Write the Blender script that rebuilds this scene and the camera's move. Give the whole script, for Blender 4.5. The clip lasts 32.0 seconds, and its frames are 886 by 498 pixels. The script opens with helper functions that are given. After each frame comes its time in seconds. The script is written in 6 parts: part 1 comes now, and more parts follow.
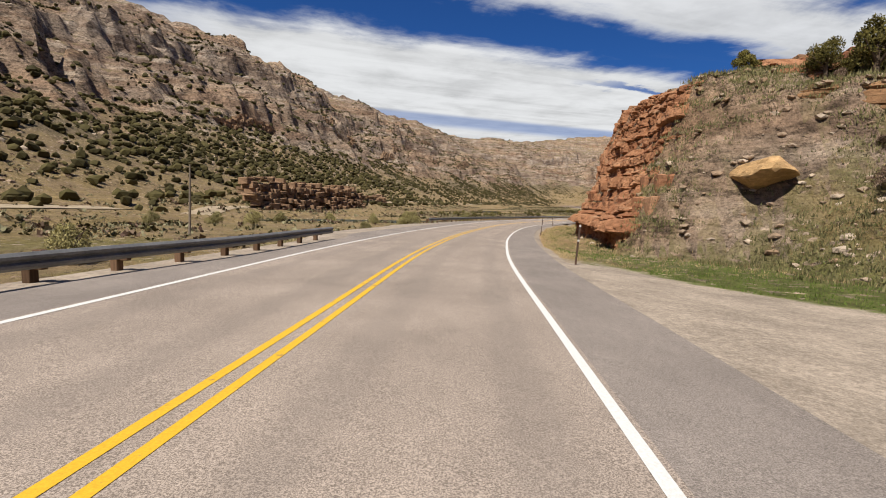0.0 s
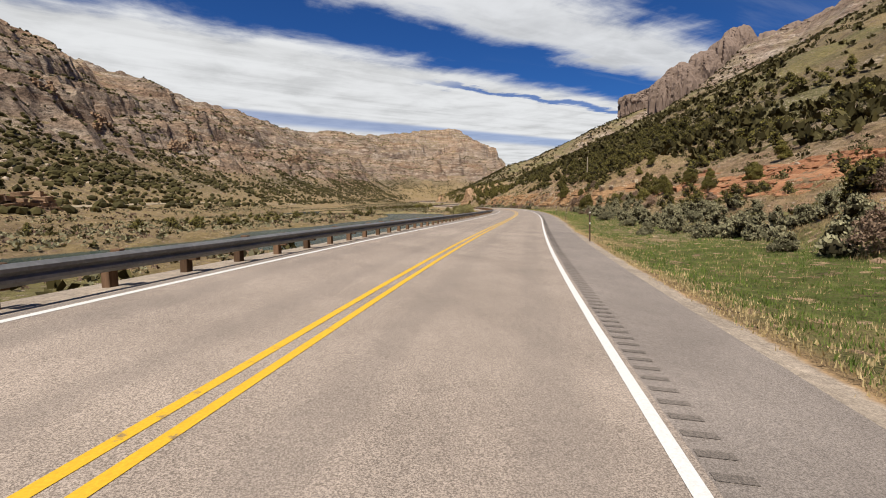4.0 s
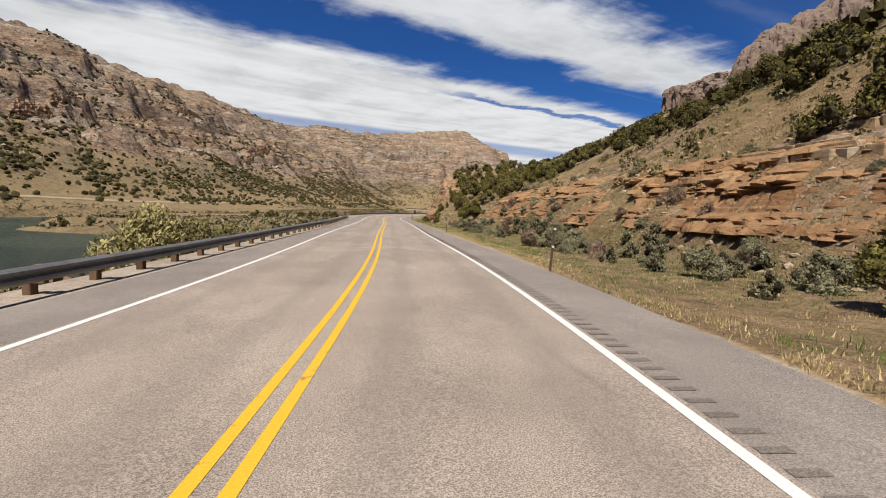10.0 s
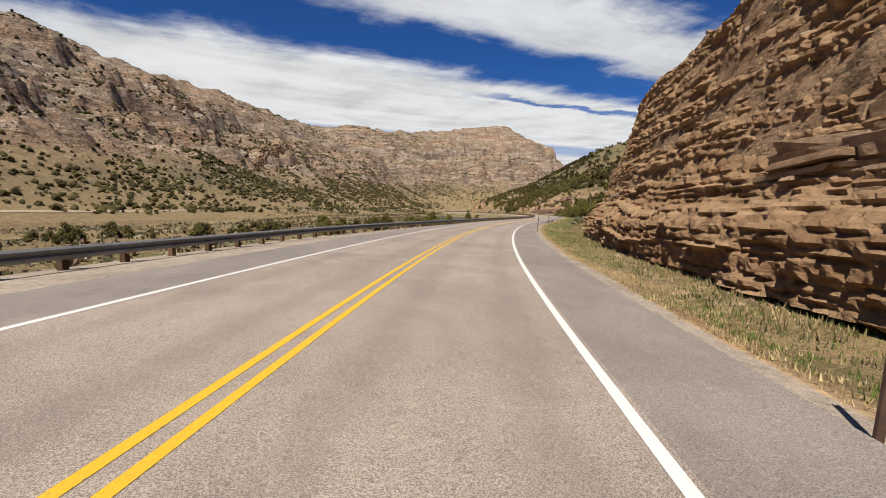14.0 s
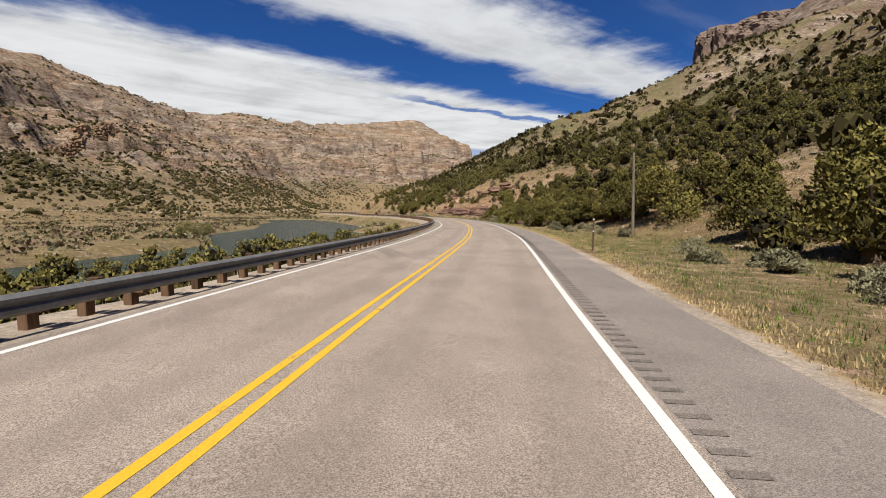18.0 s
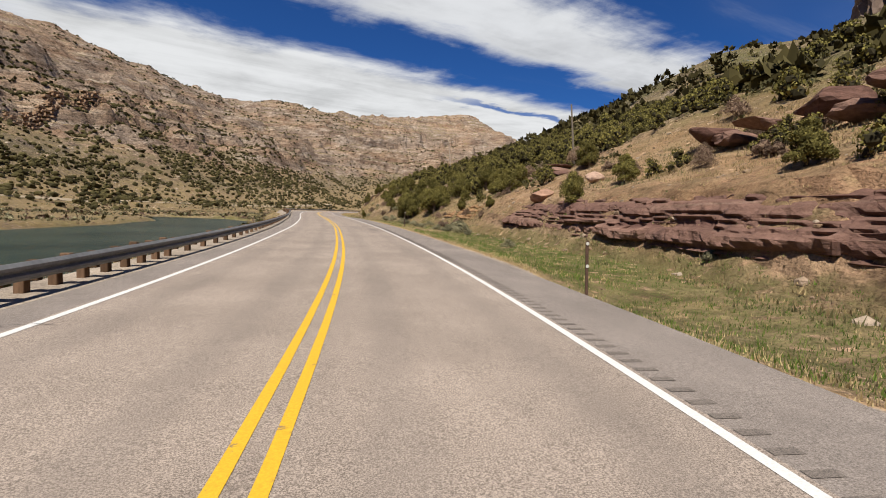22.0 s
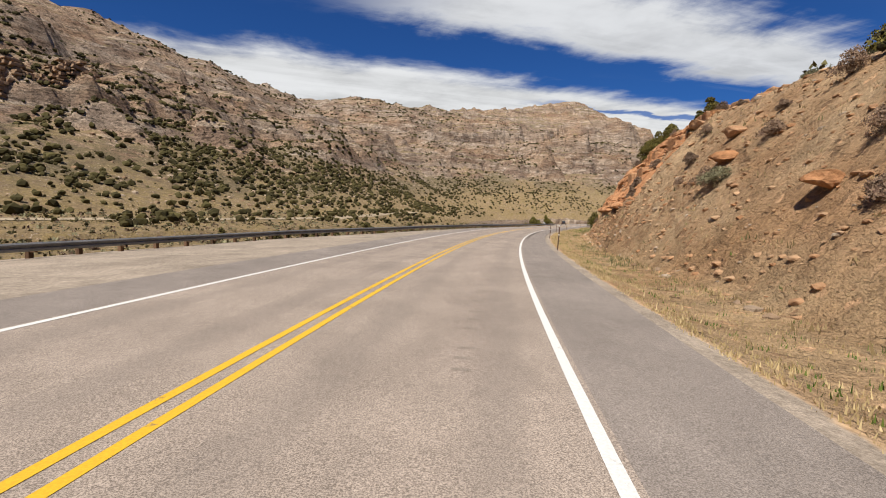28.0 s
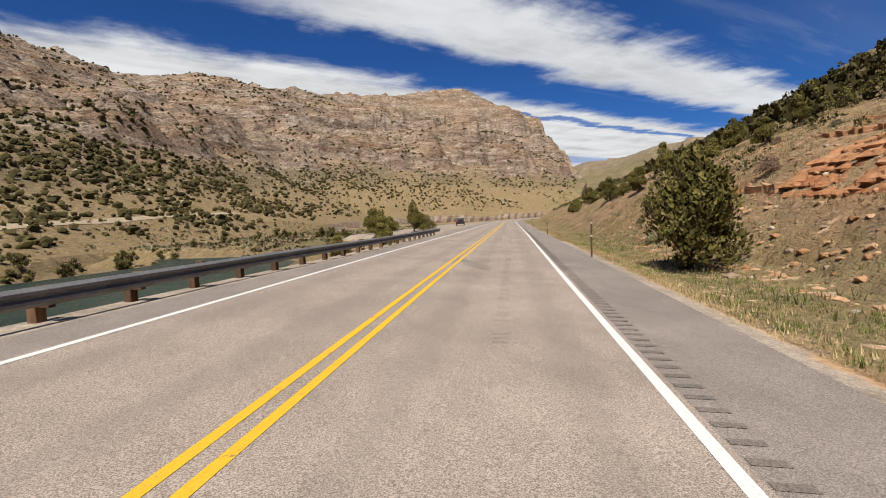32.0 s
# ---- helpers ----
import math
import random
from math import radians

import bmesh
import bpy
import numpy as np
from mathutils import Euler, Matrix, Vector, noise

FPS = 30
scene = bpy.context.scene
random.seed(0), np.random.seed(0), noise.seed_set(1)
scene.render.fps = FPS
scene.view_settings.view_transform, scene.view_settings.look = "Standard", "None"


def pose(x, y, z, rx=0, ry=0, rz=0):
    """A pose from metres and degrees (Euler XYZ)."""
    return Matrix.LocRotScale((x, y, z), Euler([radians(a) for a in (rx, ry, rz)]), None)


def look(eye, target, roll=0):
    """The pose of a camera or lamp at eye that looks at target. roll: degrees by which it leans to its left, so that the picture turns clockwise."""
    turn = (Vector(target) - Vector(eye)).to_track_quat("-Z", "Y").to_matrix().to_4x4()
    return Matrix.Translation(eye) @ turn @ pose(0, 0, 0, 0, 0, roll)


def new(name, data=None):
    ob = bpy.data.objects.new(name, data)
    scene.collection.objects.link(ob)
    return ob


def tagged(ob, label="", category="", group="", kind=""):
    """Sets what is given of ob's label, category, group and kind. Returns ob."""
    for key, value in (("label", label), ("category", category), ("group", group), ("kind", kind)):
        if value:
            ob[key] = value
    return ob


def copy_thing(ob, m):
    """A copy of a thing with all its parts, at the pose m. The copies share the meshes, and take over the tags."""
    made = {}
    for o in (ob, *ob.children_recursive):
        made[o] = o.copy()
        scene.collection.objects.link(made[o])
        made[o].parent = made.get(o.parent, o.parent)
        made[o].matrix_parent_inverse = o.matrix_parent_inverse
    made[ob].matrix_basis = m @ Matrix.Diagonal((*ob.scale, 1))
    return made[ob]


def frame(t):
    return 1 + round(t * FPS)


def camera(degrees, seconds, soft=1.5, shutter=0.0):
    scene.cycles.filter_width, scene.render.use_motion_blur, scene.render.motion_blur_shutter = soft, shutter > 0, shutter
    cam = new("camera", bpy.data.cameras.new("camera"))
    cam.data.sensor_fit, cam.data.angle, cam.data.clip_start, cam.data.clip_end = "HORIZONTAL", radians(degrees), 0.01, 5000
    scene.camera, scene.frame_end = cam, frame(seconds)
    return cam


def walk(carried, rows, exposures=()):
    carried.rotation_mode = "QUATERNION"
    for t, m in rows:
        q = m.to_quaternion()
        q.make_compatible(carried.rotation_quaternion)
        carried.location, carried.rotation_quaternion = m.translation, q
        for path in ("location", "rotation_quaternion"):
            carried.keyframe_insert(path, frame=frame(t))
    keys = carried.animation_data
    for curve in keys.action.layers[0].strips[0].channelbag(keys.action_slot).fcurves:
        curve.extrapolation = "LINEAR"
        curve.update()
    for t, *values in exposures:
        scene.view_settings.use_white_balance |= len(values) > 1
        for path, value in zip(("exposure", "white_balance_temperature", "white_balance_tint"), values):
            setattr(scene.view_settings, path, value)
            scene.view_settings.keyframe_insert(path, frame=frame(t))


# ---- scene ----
cam = camera(84.96, 32.0, soft=1.0)
# seconds, eye in metres, yaw, pitch, roll in degrees
ROWS = [
    (0.0, -1.66, -31.63, 2.22, 2.62, -5.45, -2.15),
    (0.5, -1.32, -15.79, 1.91, 1.72, -5.39, -1.83),
    (1.0, 0.00, 0.00, 1.63, 0.00, -5.34, -1.56),
    (1.5, 2.24, 15.71, 1.37, -3.37, -5.51, -0.80),
    (2.0, 5.39, 31.25, 1.13, -5.99, -5.56, -0.31),
    (2.5, 9.41, 46.60, 0.93, -7.89, -5.57, 0.09),
    (3.0, 14.21, 61.73, 0.74, -10.43, -5.51, 0.49),
    (3.5, 19.70, 76.64, 0.59, -12.77, -5.48, 0.80),
    (4.0, 25.72, 91.36, 0.45, -14.66, -5.43, 0.89),
    (4.5, 32.13, 105.95, 0.34, -15.94, -5.42, 0.90),
    (5.0, 38.78, 120.46, 0.24, -17.31, -5.20, 0.57),
    (5.5, 45.53, 134.96, 0.16, -18.33, -5.06, 0.34),
    (6.0, 52.25, 149.52, 0.09, -18.97, -5.00, 0.18),
    (6.5, 58.81, 164.18, 0.03, -19.31, -4.99, 0.05),
    (7.0, 65.10, 179.02, -0.03, -19.32, -4.85, -0.22),
    (7.5, 70.98, 194.07, -0.08, -18.90, -4.79, -0.37),
    (8.0, 76.38, 209.32, -0.12, -18.16, -4.79, -0.49),
    (8.5, 81.25, 224.76, -0.14, -17.24, -4.65, -0.82),
    (9.0, 85.59, 240.36, -0.15, -16.12, -4.47, -1.19),
    (9.5, 89.41, 256.08, -0.17, -14.91, -4.44, -1.21),
    (10.0, 92.72, 271.87, -0.19, -13.62, -4.36, -1.40),
    (10.5, 95.54, 287.72, -0.20, -12.30, -4.39, -1.24),
    (11.0, 97.91, 303.59, -0.22, -11.00, -4.38, -1.12),
    (11.5, 99.94, 319.46, -0.22, -9.71, -4.36, -0.95),
    (12.0, 101.76, 335.32, -0.23, -8.69, -4.32, -0.70),
    (12.5, 103.56, 351.15, -0.22, -8.14, -4.23, -0.44),
    (13.0, 105.58, 366.96, -0.21, -8.06, -4.14, -0.16),
    (13.5, 108.08, 382.73, -0.19, -8.28, -4.10, 0.18),
    (14.0, 111.27, 398.41, -0.15, -9.24, -4.05, 0.30),
    (14.5, 115.18, 413.97, -0.11, -10.29, -4.02, 0.46),
    (15.0, 119.77, 429.38, -0.06, -11.18, -4.00, 0.72),
    (15.5, 124.98, 444.64, -0.01, -12.26, -4.00, 1.10),
    (16.0, 130.71, 459.73, 0.03, -14.50, -3.99, 1.08),
    (16.5, 136.92, 474.67, 0.07, -15.78, -4.02, 1.32),
    (17.0, 143.56, 489.41, 0.10, -17.02, -4.00, 1.14),
    (17.5, 150.49, 504.00, 0.14, -18.09, -4.02, 0.90),
    (18.0, 157.47, 518.48, 0.19, -18.93, -3.95, 0.65),
    (18.5, 164.32, 532.93, 0.24, -19.44, -3.99, 0.51),
    (19.0, 170.86, 547.38, 0.31, -19.61, -3.93, -0.01),
    (19.5, 176.90, 561.87, 0.40, -19.34, -3.94, -0.37),
    (20.0, 182.30, 576.45, 0.51, -18.63, -3.87, -0.82),
    (20.5, 186.88, 591.15, 0.65, -17.61, -3.85, -1.25),
    (21.0, 190.52, 605.99, 0.82, -16.25, -3.67, -1.65),
    (21.5, 193.21, 620.93, 1.02, -14.71, -3.60, -1.80),
    (22.0, 195.01, 635.91, 1.23, -13.04, -3.67, -1.72),
    (22.5, 196.05, 650.86, 1.46, -11.17, -3.65, -1.86),
    (23.0, 196.47, 665.76, 1.70, -9.26, -3.59, -2.13),
    (23.5, 196.41, 680.59, 1.93, -7.44, -3.51, -2.42),
    (24.0, 196.00, 695.40, 2.16, -5.62, -3.55, -2.27),
    (24.5, 195.36, 710.21, 2.38, -4.05, -3.51, -2.00),
    (25.0, 194.63, 725.06, 2.59, -2.70, -3.48, -1.50),
    (25.5, 194.01, 739.96, 2.81, -1.75, -3.41, -0.95),
    (26.0, 193.72, 754.93, 3.02, -1.72, -3.44, -0.59),
    (26.5, 193.88, 769.96, 3.23, -1.85, -3.39, -0.34),
    (27.0, 194.61, 785.03, 3.42, -1.87, -3.28, -0.15),
    (27.5, 195.93, 800.11, 3.60, -1.95, -3.11, 0.02),
    (28.0, 197.83, 815.18, 3.76, -2.75, -3.02, 0.18),
    (28.5, 200.28, 830.21, 3.89, -3.85, -2.99, 0.47),
    (29.0, 203.22, 845.20, 4.00, -5.81, -3.05, 0.80),
    (29.5, 206.68, 860.11, 4.09, -8.22, -3.17, 1.31),
    (30.0, 210.72, 874.89, 4.16, -9.91, -3.12, 1.75),
    (30.5, 215.30, 889.52, 4.21, -11.75, -3.14, 2.09),
    (31.0, 220.39, 903.98, 4.25, -13.15, -3.17, 2.31),
    (31.5, 225.93, 918.27, 4.27, -14.30, -3.31, 2.42),
    (32.0, 231.96, 932.36, 4.28, -15.25, -3.36, 2.43),
]
walk(cam, [(t, pose(x, y, z, 90 + pitch, roll, yaw)) for t, x, y, z, yaw, pitch, roll in ROWS])

# ---------------------------------------------------------------- light
SUN_ELEV, SUN_AZ = 57.0, 207.0          # degrees; azimuth clockwise from +y
world = bpy.data.worlds.new("sky")
scene.world = world
world.use_nodes = True


def nodes_of(tree):
    tree.nodes.clear()

    def add(kind, **values):
        node = tree.nodes.new(kind)
        for key, value in values.items():
            if key in node.inputs:
                node.inputs[key].default_value = value
        return node

    return add, tree.links.new


def sky_nodes():
    add, link = nodes_of(world.node_tree)
    tree = world.node_tree
    sky = tree.nodes.new("ShaderNodeTexSky")
    sky.sky_type, sky.sun_disc = "NISHITA", False
    sky.sun_elevation, sky.sun_rotation = radians(SUN_ELEV), radians(SUN_AZ)
    sky.altitude, sky.air_density, sky.dust_density, sky.ozone_density = 1500, 1.0, 0.3, 3.0
    coord = tree.nodes.new("ShaderNodeTexCoord")
    split = tree.nodes.new("ShaderNodeSeparateXYZ")
    link(coord.outputs["Generated"], split.inputs[0])

    def calc(op, a, b=None, c=None, clamp=False):
        node = tree.nodes.new("ShaderNodeMath")
        node.operation, node.use_clamp = op, clamp
        for slot, value in enumerate((a, b, c)):
            if value is None:
                continue
            if isinstance(value, (int, float)):
                node.inputs[slot].default_value = value
            else:
                link(value, node.inputs[slot])
        return node.outputs[0]

    up = calc("MAXIMUM", split.outputs[2], 0.03)
    px, py = calc("DIVIDE", split.outputs[0], up), calc("DIVIDE", split.outputs[1], up)
    across = calc("SUBTRACT", py, calc("MULTIPLY", px, 0.38))      # steps from streak to streak
    along = calc("ADD", px, calc("MULTIPLY", py, 0.38))

    def cloud_noise(su, sv, scale, detail, rough, z):
        both = tree.nodes.new("ShaderNodeCombineXYZ")
        link(calc("MULTIPLY", along, su), both.inputs[0])
        link(calc("MULTIPLY", across, sv), both.inputs[1])
        both.inputs[2].default_value = z
        tex = tree.nodes.new("ShaderNodeTexNoise")
        tex.inputs["Scale"].default_value, tex.inputs["Detail"].default_value, tex.inputs["Roughness"].default_value = scale, detail, rough
        tex.inputs["Distortion"].default_value = 0.25
        link(both.outputs[0], tex.inputs["Vector"])
        return tex.outputs["Fac"]

    streaks, puffs, broad = cloud_noise(0.25, 1.6, 1.6, 6, 0.62, 0.3), cloud_noise(1.0, 1.0, 1.7, 8, 0.6, 4.1), cloud_noise(0.5, 0.9, 0.7, 3, 0.5, 9.7)
    wob = calc("ADD", across, calc("MULTIPLY", calc("SUBTRACT", puffs, 0.5), 0.85))
    wob = calc("ADD", wob, calc("MULTIPLY", calc("SUBTRACT", streaks, 0.5), 0.35))

    def step(value, a, b):
        node = tree.nodes.new("ShaderNodeMapRange")
        node.interpolation_type = "SMOOTHSTEP"
        link(value, node.inputs["Value"])
        node.inputs["From Min"].default_value, node.inputs["From Max"].default_value = a, b
        return node.outputs["Result"]

    bank_low = calc("MULTIPLY", step(wob, 3.0, 3.45), step(along, -1.6, -0.2))
    gap = calc("MULTIPLY", calc("MULTIPLY", step(wob, 3.52, 3.62), step(wob, 3.82, 3.7)), step(along, 2.2, 3.0))
    bank_low = calc("MULTIPLY", bank_low, calc("SUBTRACT", 1.0, calc("MULTIPLY", gap, 0.85)))
    far_gap = calc("MULTIPLY", calc("MULTIPLY", step(across, 5.6, 5.9), step(across, 6.9, 6.3)), 0.55)
    bank_low = calc("MULTIPLY", bank_low, calc("SUBTRACT", 1.0, far_gap))
    bank_high = calc("MULTIPLY", calc("MULTIPLY", step(wob, 1.55, 1.95), step(wob, 2.62, 2.3)), step(along, 0.2, 1.2))
    wisps = calc("MULTIPLY", step(streaks, 0.53, 0.75), step(broad, 0.42, 0.6))
    rest = calc("MULTIPLY", step(across, 1.6, 0.6), step(broad, 0.45, 0.6))
    cover = calc("MAXIMUM", calc("MAXIMUM", bank_low, calc("MULTIPLY", bank_high, 0.93)), calc("MAXIMUM", calc("MULTIPLY", wisps, 0.13), calc("MULTIPLY", rest, 0.06)), clamp=True)
    shade = calc("MULTIPLY_ADD", step(puffs, 0.25, 0.62), 0.22, 0.66)
    shade = calc("MULTIPLY_ADD", step(streaks, 0.3, 0.6), 0.16, shade)
    tone = tree.nodes.new("ShaderNodeCombineColor")
    link(calc("MULTIPLY", shade, CLOUD * 0.97), tone.inputs[0])
    link(calc("MULTIPLY", shade, CLOUD * 0.985), tone.inputs[1])
    link(calc("MULTIPLY", shade, CLOUD), tone.inputs[2])
    deep = tree.nodes.new("ShaderNodeMix")
    deep.data_type, deep.blend_type = "RGBA", "MULTIPLY"
    deep.inputs["Factor"].default_value = 1.0
    link(sky.outputs[0], deep.inputs[6])
    deep.inputs[7].default_value = SKY_TINT
    mix = tree.nodes.new("ShaderNodeMix")
    mix.data_type = "RGBA"
    link(cover, mix.inputs["Factor"])
    link(deep.outputs[2], mix.inputs[6])
    link(tone.outputs[0], mix.inputs[7])
    back = tree.nodes.new("ShaderNodeBackground")
    back.inputs["Strength"].default_value = SKY
    link(mix.outputs[2], back.inputs["Color"])
    out = tree.nodes.new("ShaderNodeOutputWorld")
    link(back.outputs[0], out.inputs["Surface"])


SKY, CLOUD, SKY_TINT = 0.0707, 7.9, (0.165, 0.395, 0.75, 1.0)
sky_nodes()
lamp = bpy.data.lights.new("sun", "SUN")
lamp.energy, lamp.angle, lamp.color = 5.0, radians(0.6), (1.0, 0.95, 0.855)
sun = new("sun", lamp)
sun.matrix_world = look((0, 0, 400), Vector((0, 0, 400)) - Vector((math.sin(radians(SUN_AZ)) * math.cos(radians(SUN_ELEV)), math.cos(radians(SUN_AZ)) * math.cos(radians(SUN_ELEV)), math.sin(radians(SUN_ELEV)))))
scene.view_settings.exposure = 0.5

# ---------------------------------------------------------------- the plan
rows = np.array(ROWS)
EYE_HEIGHT = 1.63
path_s = np.concatenate([[0.0], np.cumsum(np.hypot(np.diff(rows[:, 1]), np.diff(rows[:, 2])))])


def plan_line():
    """The driven line from far behind the start to far past the end, every 2 m: s, x, y, z, heading (right of +y)."""
    xs, ys, zs = rows[:, 1], rows[:, 2], rows[:, 3] - EYE_HEIGHT
    s = np.arange(0.0, path_s[-1], 2.0)
    x, y, z = (np.interp(s, path_s, v) for v in (xs, ys, zs))
    k = np.hanning(15) / np.hanning(15).sum()
    x, y, z = (np.convolve(np.pad(v, 7, "reflect", reflect_type="odd"), k, "valid") for v in (x, y, z))
    turn = math.atan2(x[-1] - x[-3], y[-1] - y[-3])
    ex, ey, ez = [x[-1]], [y[-1]], [z[-1]]
    for i in range(480):
        run = 2.0 * i
        bend = turn + radians(14) * min(1.0, max(0.0, (run - 140) / 300.0))
        ex.append(ex[-1] + 2 * math.sin(bend)), ey.append(ey[-1] + 2 * math.cos(bend)), ez.append(ez[-1] + 0.004)
    first = math.atan2(x[2] - x[0], y[2] - y[0])
    bx, by = [x[0]], [y[0]]
    for i in range(80):
        bend = first - radians(0.25) * i
        bx.append(bx[-1] - 2 * math.sin(bend)), by.append(by[-1] - 2 * math.cos(bend))
    x = np.concatenate([bx[:0:-1], x, ex[1:]])
    y = np.concatenate([by[:0:-1], y, ey[1:]])
    z = np.concatenate([np.full(80, z[0]), z, ez[1:]])
    s = np.arange(len(x)) * 2.0 - 160.0
    h = np.arctan2(np.gradient(x), np.gradient(y))
    return s, x, y, z, h


LS, LX, LY, LZ, LH = plan_line()


def table(s, pairs):
    """A value along the road, eased between the given (s, value) pairs."""
    a = np.array(pairs, float)
    t = np.clip(np.asarray(s, float), a[0, 0], a[-1, 0])
    i = np.clip(np.searchsorted(a[:, 0], t) - 1, 0, len(a) - 2)
    f = (t - a[i, 0]) / (a[i + 1, 0] - a[i, 0])
    f = f * f * (3 - 2 * f)
    return a[i, 1] * (1 - f) + a[i + 1, 1] * f


CENTRE = ((6, -2.17), (21, -2.33), (37, -2.41), (69, -2.69), (101, -2.78), (132, -2.43), (212, -1.58), (245, -1.30), (277, -1.19), (293, -1.23), (326, -1.12), (358, -1.74), (390, -1.46), (406, -1.53), (422, -1.86), (438, -2.23), (518, -2.46), (550, -2.34), (582, -2.14), (614, -1.62), (646, -1.31), (676, -0.80), (707, -0.64), (736, -0.93), (766, -1.15), (796, -1.45), (886, -2.70), (950, -2.5), (1009, -2.07), (1060, -1.9))
BANK = ((-60, 0.016), (0, 0.018), (40, 0.027), (85, 0.045), (135, 0.066), (190, 0.04), (232, 0.012), (297, -0.024), (362, 0.02), (425, 0.049), (470, 0.052), (521, 0.036), (618, 0.015), (711, 0.008), (770, -0.010), (805, 0.045), (889, 0.044), (950, 0.063), (1011, 0.050), (1120, 0.03))
RAIL = ((-60, -8.0), (7, -7.7), (15, -7.2), (23, -7.4), (30, -9.2), (50, -9.6), (70, -8.7), (78, -7.9), (100, -7.2), (134, -6.6), (231, -6.3), (297, -6.55), (363, -6.9), (396, -7.2), (410, -8.2), (427, -10.2), (440, -9.9), (470, -9.6), (500, -8.2), (520, -7.25), (616, -5.95), (711, -5.5), (772, -6.4), (801, -6.9), (830, -10.0), (865, -14.8), (895, -16.2), (912, -15.4), (930, -11.8), (950, -9.2), (968, -7.4), (985, -7.3), (1012, -7.1), (1030, -6.7), (1050, -6.8), (1068, -18), (1150, -18), (1180, -9))
# right of the road: distance of the toe, height and run of the cut, slope above
TOE = ((-60, 30), (0, 24), (22, 14), (31, 9), (58, 7.8), (76, 8.8), (95, 9.0), (118, 8), (134, 12), (160, 14), (290, 14), (340, 14), (400, 12.5), (425, 8.5), (440, 7.5), (490, 7.5), (503, 8), (515, 8.5), (545, 10), (565, 14), (600, 14), (640, 11), (700, 12), (760, 13), (800, 9), (850, 8), (890, 7.5), (950, 8), (985, 8.5), (1020, 8.5), (1100, 9))
CUT = ((-60, 4), (0, 7), (18, 8), (28, 10.2), (36, 12), (50, 14.5), (70, 15.5), (92, 15), (120, 9), (136, 4), (160, 3), (225, 4), (240, 5.6), (272, 5.8), (314, 5.8), (340, 5.5), (400, 5), (425, 5.5), (435, 6.5), (446, 9), (460, 12.5), (490, 12), (503, 7), (520, 6), (548, 5), (570, 2), (600, 2), (640, 3), (680, 3.2), (695, 3.5), (740, 3.4), (762, 3.6), (785, 4), (800, 4.5), (850, 8), (880, 9), (920, 10), (950, 12), (985, 10), (1020, 6), (1100, 5))
RUN = ((-60, 12), (0, 13), (20, 12), (35, 4.6), (50, 4.4), (64, 4.9), (92, 5.4), (116, 7), (160, 8), (225, 8), (240, 5.5), (272, 4.5), (314, 4.5), (330, 6), (400, 6.5), (425, 5), (440, 3.6), (490, 3.6), (505, 8), (520, 13), (548, 12), (570, 6), (680, 6), (692, 2.6), (744, 2.6), (764, 4.4), (785, 7), (800, 7), (850, 9), (890, 9), (920, 8.5), (945, 9), (1020, 9), (1100, 9))
UPPER = ((-60, 0.1), (20, 0.1), (40, 0.16), (75, 0.3), (110, 0.38), (220, 0.42), (290, 0.50), (340, 0.56), (400, 0.46), (425, 0.2), (450, 0.14), (480, 0.18), (510, 0.30), (600, 0.32), (690, 0.42), (745, 0.44), (770, 0.38), (800, 0.36), (850, 0.34), (900, 0.26), (950, 0.28), (1010, 0.36), (1100, 0.36))
RIVER = ((60, -110), (140, -64), (185, -36), (240, -35), (280, -33), (304, -31), (340, -27), (366, -26), (388, -40), (420, -84), (470, -100), (540, -95), (590, -62), (615, -44), (640, -31), (660, -29), (700, -33), (740, -30), (766, -27), (800, -23), (830, -26), (855, -44), (890, -110), (960, -110), (1000, -62), (1025, -33), (1060, -31), (1100, -60), (1150, -110), (1200, -110))
FAR_SLOPE = ((0, 0.46), (480, 0.46), (570, 0.52), (670, 0.50), (725, 0.26), (780, 0.26), (840, 0.42), (1100, 0.42))
# rock fins on the crest: x, y, top, half width, half length
CRAGS = ((470, 640, 158, 20, 24), (494, 640, 176, 22, 26), (528, 642, 194, 26, 26), (566, 646, 216, 22, 26), (592, 650, 234, 26, 30), (640, 648, 228, 34, 32), (690, 650, 244, 40, 36), (752, 655, 268, 44, 40), (652, 955, 212, 32, 40), (704, 965, 226, 40, 40), (752, 975, 246, 40, 44))
RIVER_HALF, RIVER_DROP = 12.0, 4.6
# foot of the far wall: x, y, height there, run to the cliff, height of the cliff's foot, cliff height, rise behind
WALL = ((-120, -300, 2, 165, 74, 76, 0.24), (-82, 160, 1, 180, 75, 80, 0.26), (-44, 400, 5, 195, 80, 82, 0.26), (0, 650, 5, 195, 85, 84, 0.27), (75, 890, 7, 205, 91, 82, 0.30),
        (137, 1060, 10, 210, 92, 56, 0.42), (187, 1200, 16, 195, 100, 46, 0.45), (262, 1440, 32, 180, 114, 46, 0.45), (335, 1505, 42, 155, 112, 54, 0.44), (475, 1565, 42, 150, 112, 64, 0.46), (705, 1660, 38, 130, 116, 100, 0.46), (860, 1740, 30, 120, 98, 96, 0.34), (940, 2000, 26, 110, 84, 92, 0.2))



def hashed(ix, iy, seed):
    v = np.sin(ix * 127.1 + iy * 311.7 + seed * 74.7) * 43758.5453
    return v - np.floor(v)


